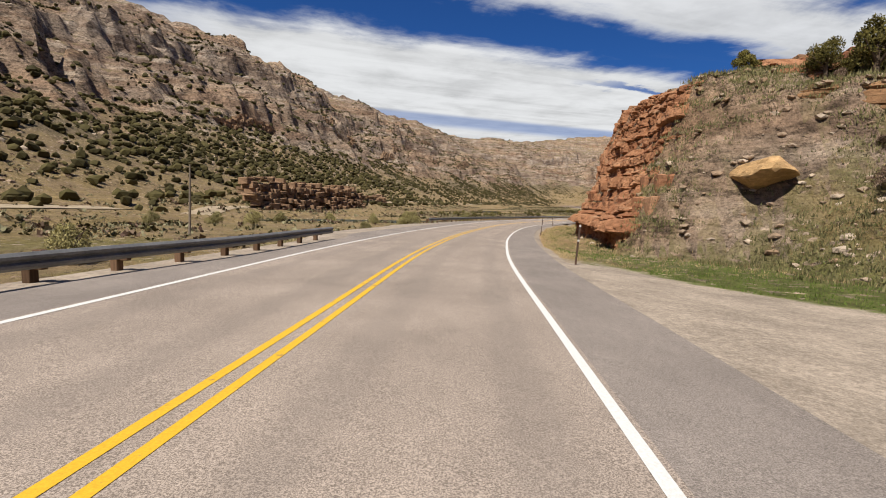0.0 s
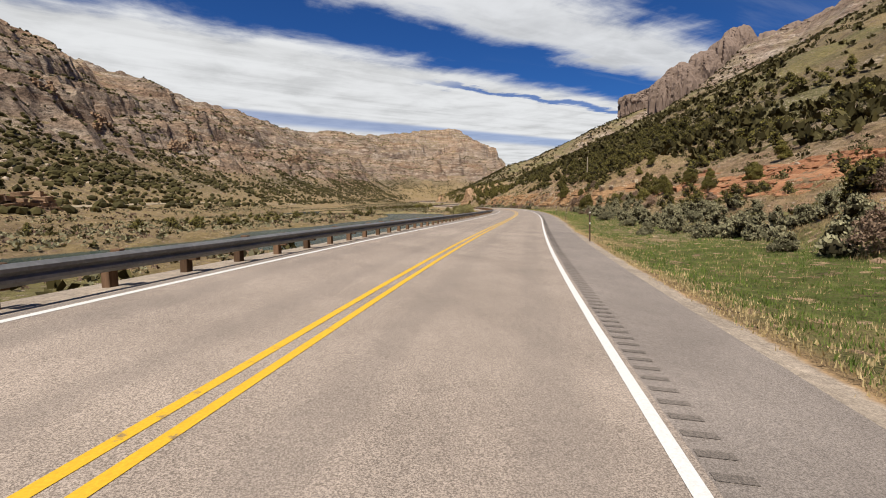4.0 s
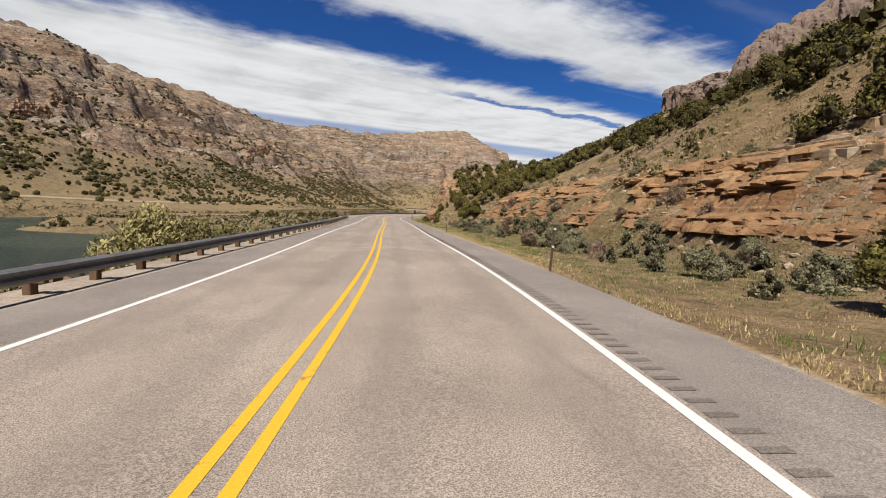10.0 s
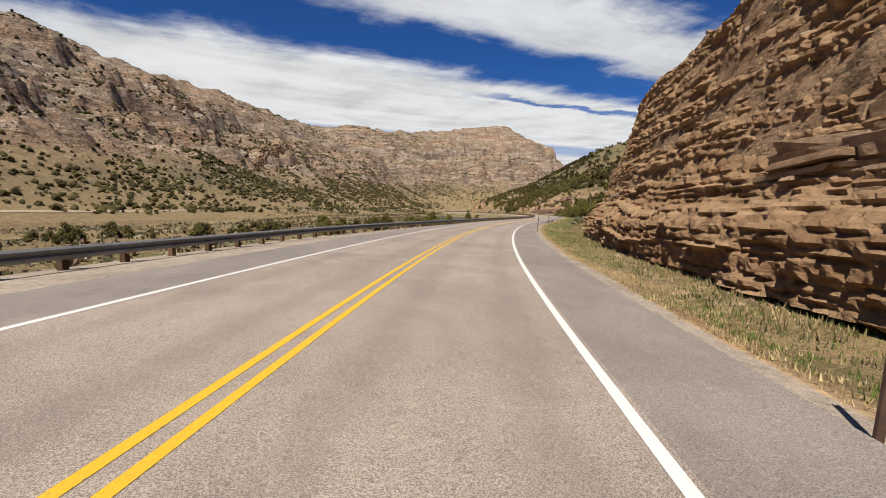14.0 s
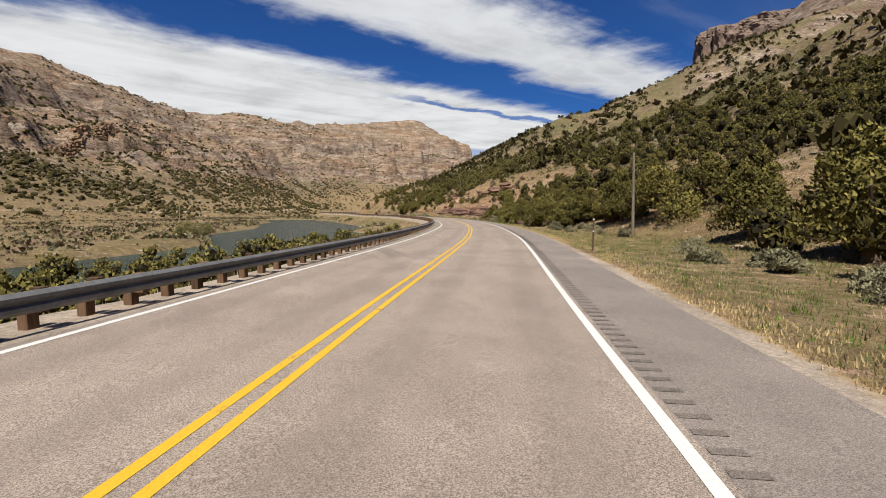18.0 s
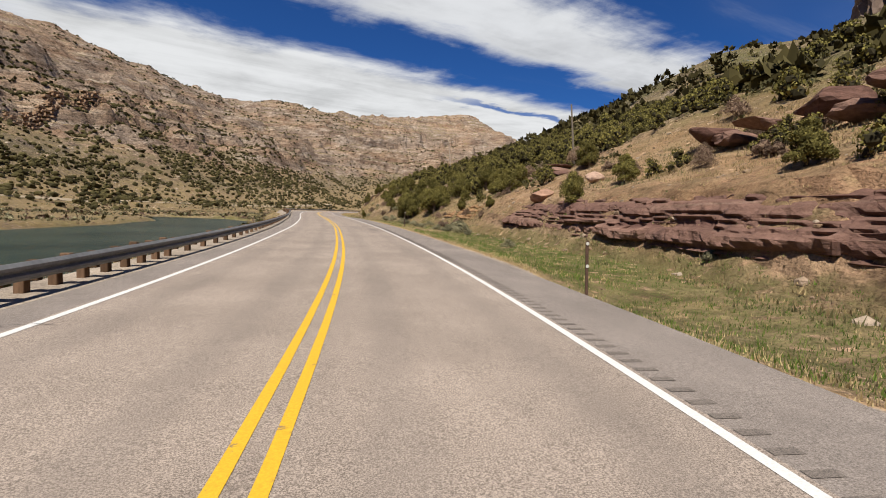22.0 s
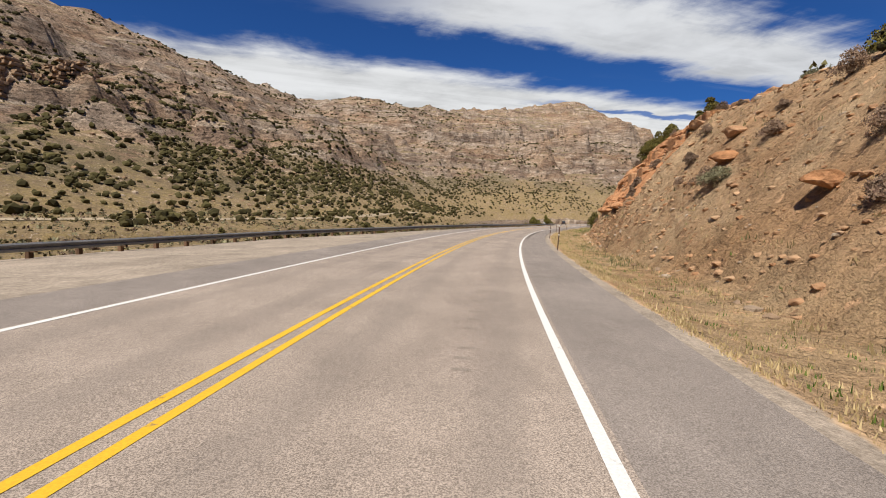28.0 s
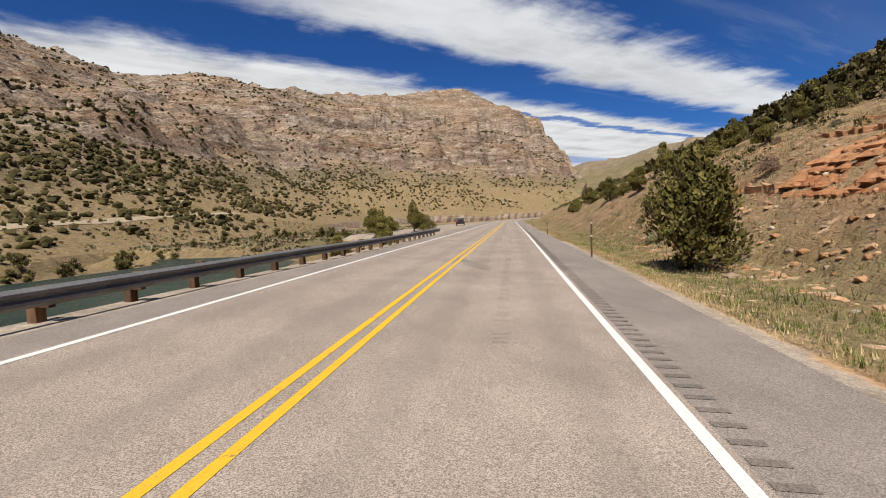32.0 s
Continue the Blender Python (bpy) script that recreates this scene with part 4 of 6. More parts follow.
def plant(kind, s, d, scale=1.0, sink=0.12, which=None, level=None):
    variants = KINDS[kind]
    src = variants[which if which is not None else int(rng.integers(len(variants)))]
    x, y, _ = place(s, d)
    z = (float(ground_z([x], [y])[0]) if level is None else float(level)) - sink * scale
    m = Matrix.Translation((x, y, z)) @ Matrix.Rotation(rng.uniform(0, 6.28), 4, "Z") @ Matrix.Diagonal((scale, scale, scale * rng.uniform(0.85, 1.15), 1))
    if src.name in used:
        made = copy_thing(src, Matrix.Identity(4))
        made.matrix_basis = m
        return made
    used.add(src.name)
    src.matrix_basis = m
    return src


def grove(kind, count, s0, s1, d0, d1, lo, hi):
    s, d = rng.uniform(s0, s1, count), d0 + (d1 - d0) * rng.random(count) ** 1.3
    x, y, _ = place(s, d)
    for a, b, z in zip(s, d, ground_z(x, y)):
        if z < np.interp(a, LS, LZ) - 2.7:
            continue
        plant(kind, a, b, rng.uniform(lo, hi), level=z)


plant("juniper", 330, 11.5, 0.95, which=0)
plant("juniper", 1023.5, 6.9, 1.5, which=1)
plant("juniper", 316, 13.0, 0.7, which=4)
plant("juniper", 778, 12.0, 1.25, which=3)
plant("juniper", 786, 13.0, 1.1, which=1)
for s_at, d_at, size, kind in ((811.7, 13.5, 3.2, 0), (812.3, 16.7, 4.2, 3), (825.2, 16.6, 2.7, 1), (858.6, 11.2, 3.0, 2), (840.4, 14.1, 3.0, 4), (809.9, 18.6, 4.1, 3), (811.5, 8.3, 1.6, 4), (415.6, 13.1, 4.4, 1), (275.3, 16.4, 4.2, 0), (668.5, 9.4, 3.4, 2), (31.0, 18.3, 2.8, 3), (29.9, 20.2, 3.6, 1), (27.0, 21.6, 2.6, 3), (24.0, 22.6, 3.0, 0), (731.7, 14.6, 2.6, 1), (730.1, 17.7, 2.2, 0), (716.2, 15.9, 1.8, 4), (235.7, 14.2, 4.0, 1)):
    plant("juniper", s_at, d_at, size / (3.2, 3.8, 2.8, 4.2, 2.4)[kind], which=kind)
for s_at, d_at, size in ((253.7, 14.7, 1.9), (250.0, 13.6, 1.3), (247.5, 15.2, 1.4)):
    plant("brush", s_at, d_at, size)
grove("sage", 34, 300, 405, 8.5, 15, 0.6, 1.2)
grove("brush", 30, 300, 405, 8.5, 18, 0.6, 1.2)
grove("juniper", 22, 925, 1012, 16.0, 19.0, 0.6, 1.0)
grove("brush", 26, 864, 930, 9.5, 15, 0.5, 1.0)
grove("juniper", 18, 636, 664, 9.5, 15, 1.0, 1.5)
grove("brush", 12, 640, 668, 8.8, 12, 0.9, 1.5)
grove("willow", 9, 655, 700, -52, -44, 0.5, 0.8)
grove("juniper", 10, 1046, 1090, -24, -12, 0.7, 1.1)
grove("willow", 16, 296, 322, -13.5, -9.5, 0.55, 0.85)
grove("willow", 3, 338, 350, -12.5, -10, 0.6, 0.8)
grove("juniper", 10, 0, 30, 24, 36, 0.4, 0.75)
grove("brush", 10, 4, 34, 17, 26, 0.6, 1.1)
grove("juniper", 9, 416, 431, 7, 10.5, 0.28, 0.48)
grove("juniper", 9, 422, 436, 9.0, 14, 0.35, 0.6)
grove("juniper", 22, 655, 692, 10.5, 19, 0.8, 1.35)
grove("sage", 14, 640, 700, 9, 13, 0.6, 1.2)
grove("sage", 22, 575, 640, 9, 13, 0.6, 1.2)
grove("juniper", 12, 588, 650, -32, -15, 0.8, 1.2)
grove("juniper", 6, 742, 772, 17, 32, 0.6, 1.0)
grove("juniper", 7, 744, 778, 14, 22, 0.5, 0.85)
grove("sage", 14, 746, 792, 9, 14, 0.5, 1.0)
grove("brush", 12, 744, 790, 12, 20, 0.5, 0.9)
grove("brush", 14, 700, 745, 17, 30, 0.6, 1.1)
grove("brush", 22, 790, 870, 10, 24, 0.5, 1.0)
grove("juniper", 6, 34, 105, 15, 20, 0.5, 0.9)
grove("juniper", 14, 105, 300, 24, 34, 0.6, 1.15)
grove("juniper", 8, 180, 300, 17, 26, 0.5, 0.9)
grove("juniper", 10, 398, 428, 13, 28, 0.8, 1.25)
grove("juniper", 8, 436, 500, 16, 26, 0.6, 0.9)
grove("juniper", 34, 556, 645, 13.5, 22, 1.2, 1.8)
grove("juniper", 24, 770, 797, 11, 26, 0.8, 1.25)
grove("juniper", 10, 795, 880, 15, 28, 0.6, 1.1)
grove("juniper", 16, 1020, 1120, 13, 28, 0.7, 1.2)
grove("juniper", 16, 505, 600, -38, -15, 0.8, 1.25)
grove("juniper", 10, 960, 1120, -50, -15, 0.5, 0.9)
grove("willow", 9, 140, 330, -36, -16, 0.7, 1.1)
grove("willow", 14, 20, 120, -60, -18, 0.6, 1.0)
grove("willow", 6, 700, 760, -26, -13, 0.5, 0.8)
grove("sage", 40, 110, 210, 9, 18, 0.6, 1.15)
grove("sage", 26, 290, 400, 9, 24, 0.5, 1.0)
grove("sage", 24, 540, 600, 8, 14, 0.6, 1.1)
grove("sage", 9, 690, 770, 9, 14, 0.35, 0.6)
grove("brush", 16, 690, 790, 18, 40, 0.7, 1.3)
grove("juniper", 8, 720, 800, -24, -14, 0.35, 0.6)
grove("willow", 12, 262, 300, -24, -11, 0.6, 1.0)
grove("willow", 8, 330, 362, -19, -10, 0.4, 0.7)
grove("sage", 30, 800, 1060, 9, 24, 0.35, 0.8)
grove("sage", 30, 64, 366, -26, -15, 0.5, 1.1)
grove("sage", 10, 512, 560, -22, -11, 0.5, 1.1)
grove("brush", 14, 110, 260, 10, 26, 0.7, 1.2)
grove("brush", 34, 850, 1050, 9, 20, 0.3, 0.8)
grove("brush", 10, 290, 420, 10, 22, 0.5, 1.0)


def joined(name, verts, faces, material, label, category, smooth_faces=False):
    return tagged(new(name, mesh_from(name, verts, faces, material, smooth_faces)), label, category, kind="stuff")


def scatter_sprays(name, x, y, z, width, height, sprays, size, material, label, category):
    n = len(x)
    k = n * sprays
    u = rng.normal(size=(k, 3))
    u /= np.linalg.norm(u, axis=1)[:, None]
    u[:, 2] = np.abs(u[:, 2])
    w, h = np.repeat(width, sprays), np.repeat(height, sprays)
    r = 0.6 + 0.4 * rng.random(k)
    c = np.stack([np.repeat(x, sprays) + u[:, 0] * w * 0.5 * r, np.repeat(y, sprays) + u[:, 1] * w * 0.5 * r, np.repeat(z, sprays) + u[:, 2] * h * 0.8 * r + h * 0.1], 1)
    tilt = u + rng.normal(size=(k, 3)) * 0.5 + [0, 0, 0.3]
    tilt /= np.linalg.norm(tilt, axis=1)[:, None]
    side = np.cross(tilt, rng.normal(size=(k, 3)))
    side /= np.linalg.norm(side, axis=1)[:, None] + 1e-9
    s = (w * size)[:, None] * rng.uniform(0.7, 1.3, (k, 1))
    verts = np.stack([c - tilt * s * 0.5, c + side * s * 0.5, c + tilt * s * 0.8, c - side * s * 0.5], 1).reshape(-1, 3)
    return joined(name, verts, np.arange(k * 4).reshape(-1, 4), material, label, category)


def scatter_domes(name, x, y, z, width, height, material, label):
    """Low rounded shrubs with ragged outlines, joined."""
    bm = bmesh.new()
    bmesh.ops.create_icosphere(bm, subdivisions=1, radius=0.5)
    ball, tri = np.array([v.co[:] for v in bm.verts]), np.array([[v.index for v in p.verts] for p in bm.faces])
    bm.free()
    k = len(ball)
    v = ball[None] * rng.uniform(0.6, 1.35, (len(x), k, 1)) * np.stack([width * rng.uniform(0.8, 1.25, len(x)), width * rng.uniform(0.8, 1.25, len(x)), height], 1)[:, None, :]
    v = v + np.stack([x, y, z + height * 0.36], 1)[:, None, :]
    f = tri[None] + (np.arange(len(x)) * k)[:, None, None]
    return joined(name, v.reshape(-1, 3), f.reshape(-1, 3), material, label, "shrubs")


def far_shrubs():
    # far wall and flats across the river
    n = 76000
    y = rng.uniform(40, 1800, n)
    x = np.interp(y, LY, LX) - 40 - 420 * rng.random(n) ** 0.8
    x = np.where(y > 1300, rng.uniform(-150, 900, n), x)
    z, _, _, _, _, inside, d = surface(x, y)
    e = 2.0
    slope = np.hypot(ground_z(x + e, y) - z, ground_z(x, y + e) - z) / e
    clump = 0.5 * fbm((x + 0.5 * y) / 22, (y - 0.4 * x) / 80, 3, 301) + 0.5 * fbm(x / 60, y / 60, 3, 302)
    keep = (inside > -25) & ((slope < 1.3) | (rng.random(n) < 0.3)) & (rng.random(n) < smooth(clump, 0.38, 0.54) * 0.75 + 0.12 + 0.5 * smooth(y, 500, 420) * smooth(x, -230, -180)) & (d < -30)
    lower = (inside < 25) & (rng.random(n) < 0.55)
    keep &= ~lower
    x, y, z = x[keep], y[keep], z[keep]
    w = 0.9 + 3.0 * rng.random(len(x)) ** 1.4
    scatter_domes("hillside_shrubs", x, y, z, w, w * 0.8, JUNIPER_FAR, "dark green junipers and shrubs dotted over the far slope")
    # slopes round the head of the valley
    n = 24000
    y = rng.uniform(820, 1560, n)
    x = np.interp(y, LY, LX) - 30 - 330 * rng.random(n)
    z, _, _, _, _, inside, d = surface(x, y)
    clump = 0.5 * fbm((x + 0.5 * y) / 20, (y - 0.4 * x) / 70, 3, 341) + 0.5 * fbm(x / 50, y / 50, 3, 342)
    keep = (inside > -30) & (rng.random(n) < smooth(clump, 0.46, 0.6) * 0.8 + 0.08)
    x, y, z = x[keep], y[keep], z[keep]
    w = 0.8 + 2.6 * rng.random(len(x)) ** 1.5
    scatter_domes("hillside_shrubs", x, y, z, w, w * 0.8, JUNIPER_FAR, "dark junipers and shrubs over the slopes at the head of the valley")
    # low shrubs over the slopes beside the road
    n = 9000
    y = rng.uniform(20, 1120, n)
    x = np.interp(y, LY, LX) + 17 + 50 * rng.random(n)
    keep = rng.random(n) < smooth(fbm(x / 14, y / 14, 3, 351), 0.36, 0.56) * 0.7
    x, y = x[keep], y[keep]
    w = 0.5 + 1.3 * rng.random(len(x)) ** 1.6
    scatter_sprays("low_shrubs", x, y, ground_z(x, y), w, w * 0.7, 34, 0.17, SCRUB, "low olive shrubs dotted over the roadside slopes", "shrubs")
    # the upper hillside on the near side
    n = 26000
    y = rng.uniform(60, 1250, n)
    dd = 40 + 330 * rng.random(n) ** 1.2
    x = np.interp(y, LY, LX) + dd
    z = ground_z(x, y)
    clump = fbm(x / 40, y / 40, 3, 305)
    keep = rng.random(n) < smooth(clump, 0.34, 0.6) * 0.9 + 0.1
    x, y, z = x[keep], y[keep], z[keep]
    w = rng.uniform(1.4, 3.6, len(x))
    scatter_sprays("hillside_shrubs", x, y, z, w, w * 0.8, 12, 0.42, JUNIPER_FAR, "dark green junipers and shrubs over the upper hillside", "shrubs")


far_shrubs()


def thicket(count, s0, s1, d0, d1, lo, hi, label, patch=0.42, seed=0, leaf=None, name="juniper_thicket"):
    s = rng.uniform(s0, s1, count * 4)
    d = d0 + (d1 - d0) * rng.random(count * 4)
    keep = np.flatnonzero(fbm(s / 16, d / 16, 2, 400 + seed) > patch)[:count]
    x, y, _ = place(s[keep], d[keep])
    w = rng.uniform(lo, hi, len(x))
    woods(x, y, ground_z(x, y) - 0.2, w, w * rng.uniform(0.7, 1.05, len(x)), leaf or JUNIPER, label, name, 84 if hi > 4.5 else 54)


LUMPS = 9


def woods(x, y, z, w, h, leaf, label, name, sprays):
    """Crowns of overlapping clumps: a dark inner body, coloured as the crown's inner shade, under each clump's own
    layer of sprays.
    """
    n = len(x) * LUMPS
    f = np.tile(np.arange(LUMPS) / (LUMPS - 1), len(x))
    ww, hh = np.repeat(w, LUMPS), np.repeat(h, LUMPS)
    turn, reach = rng.uniform(0, 6.28, n), ww * 0.5 * (1 - 0.75 * f ** 1.6) * rng.uniform(0.3, 0.8, n)
    c = np.stack([np.repeat(x, LUMPS) + reach * np.cos(turn), np.repeat(y, LUMPS) + reach * np.sin(turn), np.repeat(z, LUMPS) + hh * (0.18 + 0.62 * f)], 1)
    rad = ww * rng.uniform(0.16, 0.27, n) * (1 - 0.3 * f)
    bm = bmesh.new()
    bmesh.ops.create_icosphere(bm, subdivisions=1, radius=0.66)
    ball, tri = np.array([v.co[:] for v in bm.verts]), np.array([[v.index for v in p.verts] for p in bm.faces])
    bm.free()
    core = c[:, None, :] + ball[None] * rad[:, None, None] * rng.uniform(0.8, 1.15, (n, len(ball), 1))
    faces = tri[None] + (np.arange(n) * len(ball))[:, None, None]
    # These are solid balls, dark to paint the shade behind the sprays.
    joined(name.replace("thicket", "branches"), core.reshape(-1, 3), faces.reshape(-1, 3), CORE, "solid dark cores painted as the shade inside the bushes", "branches")
    k = n * sprays
    u = rng.normal(size=(k, 3))
    u /= np.linalg.norm(u, axis=1)[:, None]
    u[:, 2] = np.where(u[:, 2] < -0.4, -u[:, 2], u[:, 2])
    rr = np.repeat(rad, sprays)[:, None]
    p = np.repeat(c, sprays, 0) + u * rr * rng.uniform(0.85, 1.12, (k, 1))
    flat = u + rng.normal(size=(k, 3)) * 0.42
    flat /= np.linalg.norm(flat, axis=1)[:, None]
    side = np.cross(flat, rng.normal(size=(k, 3)))
    side /= np.linalg.norm(side, axis=1)[:, None] + 1e-9
    tilt = np.cross(side, flat)
    tilt = tilt * np.where(tilt[:, 2] < 0, -1, 1)[:, None] + flat * 0.5
    size = rr * rng.uniform(0.7, 1.45, (k, 1)) * (0.19 if sprays > 60 else 0.235)
    verts = np.stack([p - tilt * size * 0.5, p + side * size * 0.5, p + tilt * size * 0.9, p - side * size * 0.5], 1).reshape(-1, 3)
    joined(name, verts, np.arange(k * 4).reshape(-1, 4), leaf, label, "bushes" if name.startswith("sage") else "trees")


thicket(150, 118, 240, 11, 17.5, 1.0, 2.2, "grey-green sagebrush massed at the foot of the slope", 0.3, 21, SAGE, "sage_thicket")
thicket(120, 108, 262, 16, 40, 1.2, 2.8, "dark green shrubs and junipers over the rocky slope", 0.36, 22)
thicket(70, 296, 404, 9, 15, 0.8, 1.8, "grey sagebrush and dry brush below the ledges", 0.36, 23, SAGE, "sage_thicket")
thicket(60, 690, 765, 16, 34, 0.9, 2.2, "olive shrubs on the slope above the dark ledges", 0.36, 24)
thicket(50, 812, 930, 15, 28, 0.9, 2.2, "olive shrubs over the grassy slope", 0.42, 25)
thicket(190, 105, 300, 30, 90, 2.0, 4.2, "dark green junipers over the rocky hillside", 0.44, 1)
thicket(150, 262, 345, 21, 62, 2.8, 5.4, "dark green junipers along the hill crest", 0.36, 2)
thicket(340, 510, 700, 20, 70, 3.2, 6.0, "dense dark green juniper woods on the slope", 0.36, 3)
thicket(260, 640, 800, 28, 80, 2.0, 4.2, "dark green junipers on the ledges above the road", 0.42, 4)
thicket(60, 345, 425, 30, 60, 2.6, 4.6, "dark green junipers on the crest above the ledges", 0.36, 15)
thicket(40, 398, 430, 13.5, 36, 2.6, 4.6, "dense dark green junipers beside the road cut", 0.2, 12)
thicket(46, 648, 690, 13, 25, 2.2, 3.9, "dense grey-green brush and junipers beside the verge", 0.15, 13)
thicket(70, 426, 470, 15, 36, 2.2, 3.9, "dark green junipers on top of the road cut", 0.2, 14)
thicket(190, 760, 805, 20, 66, 2.6, 4.6, "dense green scrub oak and juniper on the slope", 0.3, 11)
thicket(90, 800, 900, 24, 60, 2.0, 4.0, "dark green junipers above the grassy slope", 0.4, 5)
thicket(70, 880, 1130, 23, 60, 2.0, 3.8, "dark green junipers along the top of the cut", 0.36, 6)
thicket(14, 300, 420, -62, -46, 2.0, 3.6, "dark green junipers on the flat across the river", 0.3, 16)
thicket(22, 512, 560, 22, 34, 2.6, 4.4, "dark green junipers above the verge", 0.25, 17)
thicket(64, 584, 642, -21, -10.5, 1.6, 3.0, "olive brush and junipers on the river bank", 0.25, 34)
thicket(64, 536, 612, -28, -12, 1.8, 3.3, "dark green junipers and brush behind the guardrail", 0.3, 31)
thicket(40, 556, 604, 12.5, 21, 2.6, 4.4, "dark green junipers leaning over the grassy verge", 0.2, 32)
thicket(64, 812, 884, 18.5, 30, 1.6, 3.2, "green junipers along the crest of the slope", 0.3, 33)
thicket(60, 500, 600, -70, -38, 2.0, 3.6, "dark green junipers on the river flat", 0.45, 7)
thicket(70, 960, 1180, -85, -45, 2.0, 3.8, "dark green junipers beyond the guardrail", 0.42, 8)
thicket(45, 170, 420, -95, -66, 1.8, 3.2, "dark green shrubs across the river", 0.5, 9)


# share of the slope that is grown over, along the road
BARE = ((0, 1.0), (838, 1.0), (864, 0.1), (1028, 0.14), (1050, 1.0))


def grass(name, n, s0, s1, d_of, height, material, label, mask=None, thick=1.0):
    s = rng.uniform(s0, s1, n)
    d = d_of(s, rng.random(n))
    x, y, _ = place(s, d)
    z, gravel, green, red, rock, inside, dd = surface(x, y)
    keep = gravel < 0.35
    keep &= rng.random(n) < np.where(d > table(s, TOE) - 0.8, table(s, BARE), 1.0)
    if mask is not None:
        keep &= mask(s, d, green, rock)
    x, y, z = x[keep], y[keep], z[keep]
    blades = 7
    k = len(x) * blades
    bx = np.repeat(x, blades) + rng.normal(size=k) * 0.09 * thick
    by = np.repeat(y, blades) + rng.normal(size=k) * 0.09 * thick
    bz = np.repeat(z, blades) - 0.02
    h = height * rng.uniform(0.4, 1.25, k) * np.repeat(rng.uniform(0.6, 1.3, len(x)), blades)
    a = rng.uniform(0, 6.28, k)
    lean = rng.uniform(0.05, 0.5, k) * h
    la = rng.uniform(0, 6.28, k)
    w = (0.008 + 0.012 * rng.random(k)) * thick
    p0 = np.stack([bx - np.cos(a) * w, by - np.sin(a) * w, bz], 1)
    p1 = np.stack([bx + np.cos(a) * w, by + np.sin(a) * w, bz], 1)
    p2 = np.stack([bx + np.cos(la) * lean, by + np.sin(la) * lean, bz + h], 1)
    joined(name, np.stack([p0, p1, p2], 1).reshape(-1, 3), np.arange(k * 3).reshape(-1, 3), material, label, "grass")


def right_verge(s, r):
    return table(s, CENTRE) + 5.9 + (table(s, TOE) + 4 - table(s, CENTRE) - 5.9) * r ** 1.25


def flats():
    n = 56000
    y = rng.uniform(10, 1250, n)
    x = np.interp(y, LY, LX) + np.interp(y, LY, table(LS, RAIL)) - 5 - 130 * rng.random(n) ** 1.2
    z, _, _, _, _, inside, d = surface(x, y)
    s, _, rz, _ = road_at(y)
    dry = z > rz - 2.75
    keep = dry & (inside < 110) & (rng.random(n) < 0.15 + 0.85 * smooth(fbm(x / 18, y / 18, 3, 321), 0.4, 0.58))
    x, y, z = x[keep], y[keep], z[keep]
    w = 0.3 + 1.1 * rng.random(len(x)) ** 2.2
    third = rng.random(len(x))
    for lo, hi, material, label in ((0, 0.5, SAGE, "grey-green sagebrush over the river flat"), (0.5, 0.8, JUNIPER_FAR, "low dark shrubs over the river flat"), (0.8, 1.01, TWIG, "dry brown brush over the river flat")):
        k = (third >= lo) & (third < hi)
        scatter_sprays("flat_brush", x[k], y[k], z[k], w[k], w[k] * 0.6, 8, 0.4, material, label, "shrubs")


flats()


grass("dry_grass", 44000, 20, 1060, right_verge, 0.11, STRAW, "dry straw-coloured grass on the road verge")
grass("green_grass", 120000, 0, 1060, right_verge, 0.13, GREEN, "fresh green grass on the road verge", lambda s, d, g, rock: rng.random(len(s)) < g * 1.2)
grass("dry_grass", 52000, 5, 1060, lambda s, r: table(s, TOE) + 1 + 26 * r, 0.2, SERE, "dry straw-coloured grass on the slope", lambda s, d, g, rock: rock < 0.4, 1.6)
grass("bunch_grass", 62000, 5, 1060, lambda s, r: table(s, TOE) - 1.0 + 20 * r ** 1.3, 0.2, SERE, "brown dry bunch grass over the roadside slope", lambda s, d, g, rock: (rock < 0.5) & (rng.random(len(s)) < 0.2 + 0.8 * smooth(fbm(s / 6, d / 3, 3, 333), 0.38, 0.6)), 2.2)
grass("bunch_grass", 30000, 5, 1060, lambda s, r: table(s, TOE) - 2.0 + 20 * r ** 1.3, 0.22, OLIVE, "olive-green tufts over the roadside slope", lambda s, d, g, rock: (rock < 0.5) & (rng.random(len(s)) < smooth(fbm(s / 7, d / 5, 3, 335), 0.40, 0.58)), 2.4)
grass("bunch_grass", 15000, 0, 40, lambda s, r: table(s, TOE) - 0.5 + 15 * r, 0.24, OLIVE, "olive-green tufts over the stony knoll", lambda s, d, g, rock: rng.random(len(s)) < smooth(fbm(s / 4, d / 4, 3, 341), 0.3, 0.5), 2.4)
grass("dry_grass", 42000, 20, 1060, lambda s, r: table(s, CENTRE) + 5.75 + 1.5 * r ** 1.6, 0.09, STRAW, "pale dry grass fringe along the gravel edge", lambda s, d, g, rock: rng.random(len(s)) < smooth(fbm(s / 4, d, 2, 337), 0.3, 0.55), 1.1)
grass("dry_grass", 24000, 20, 1060, lambda s, r: table(s, RAIL) - 0.35 - 14 * r ** 1.5, 0.26, STRAW, "dry straw-coloured grass behind the guardrail")

# ---------------------------------------------------------------- stones


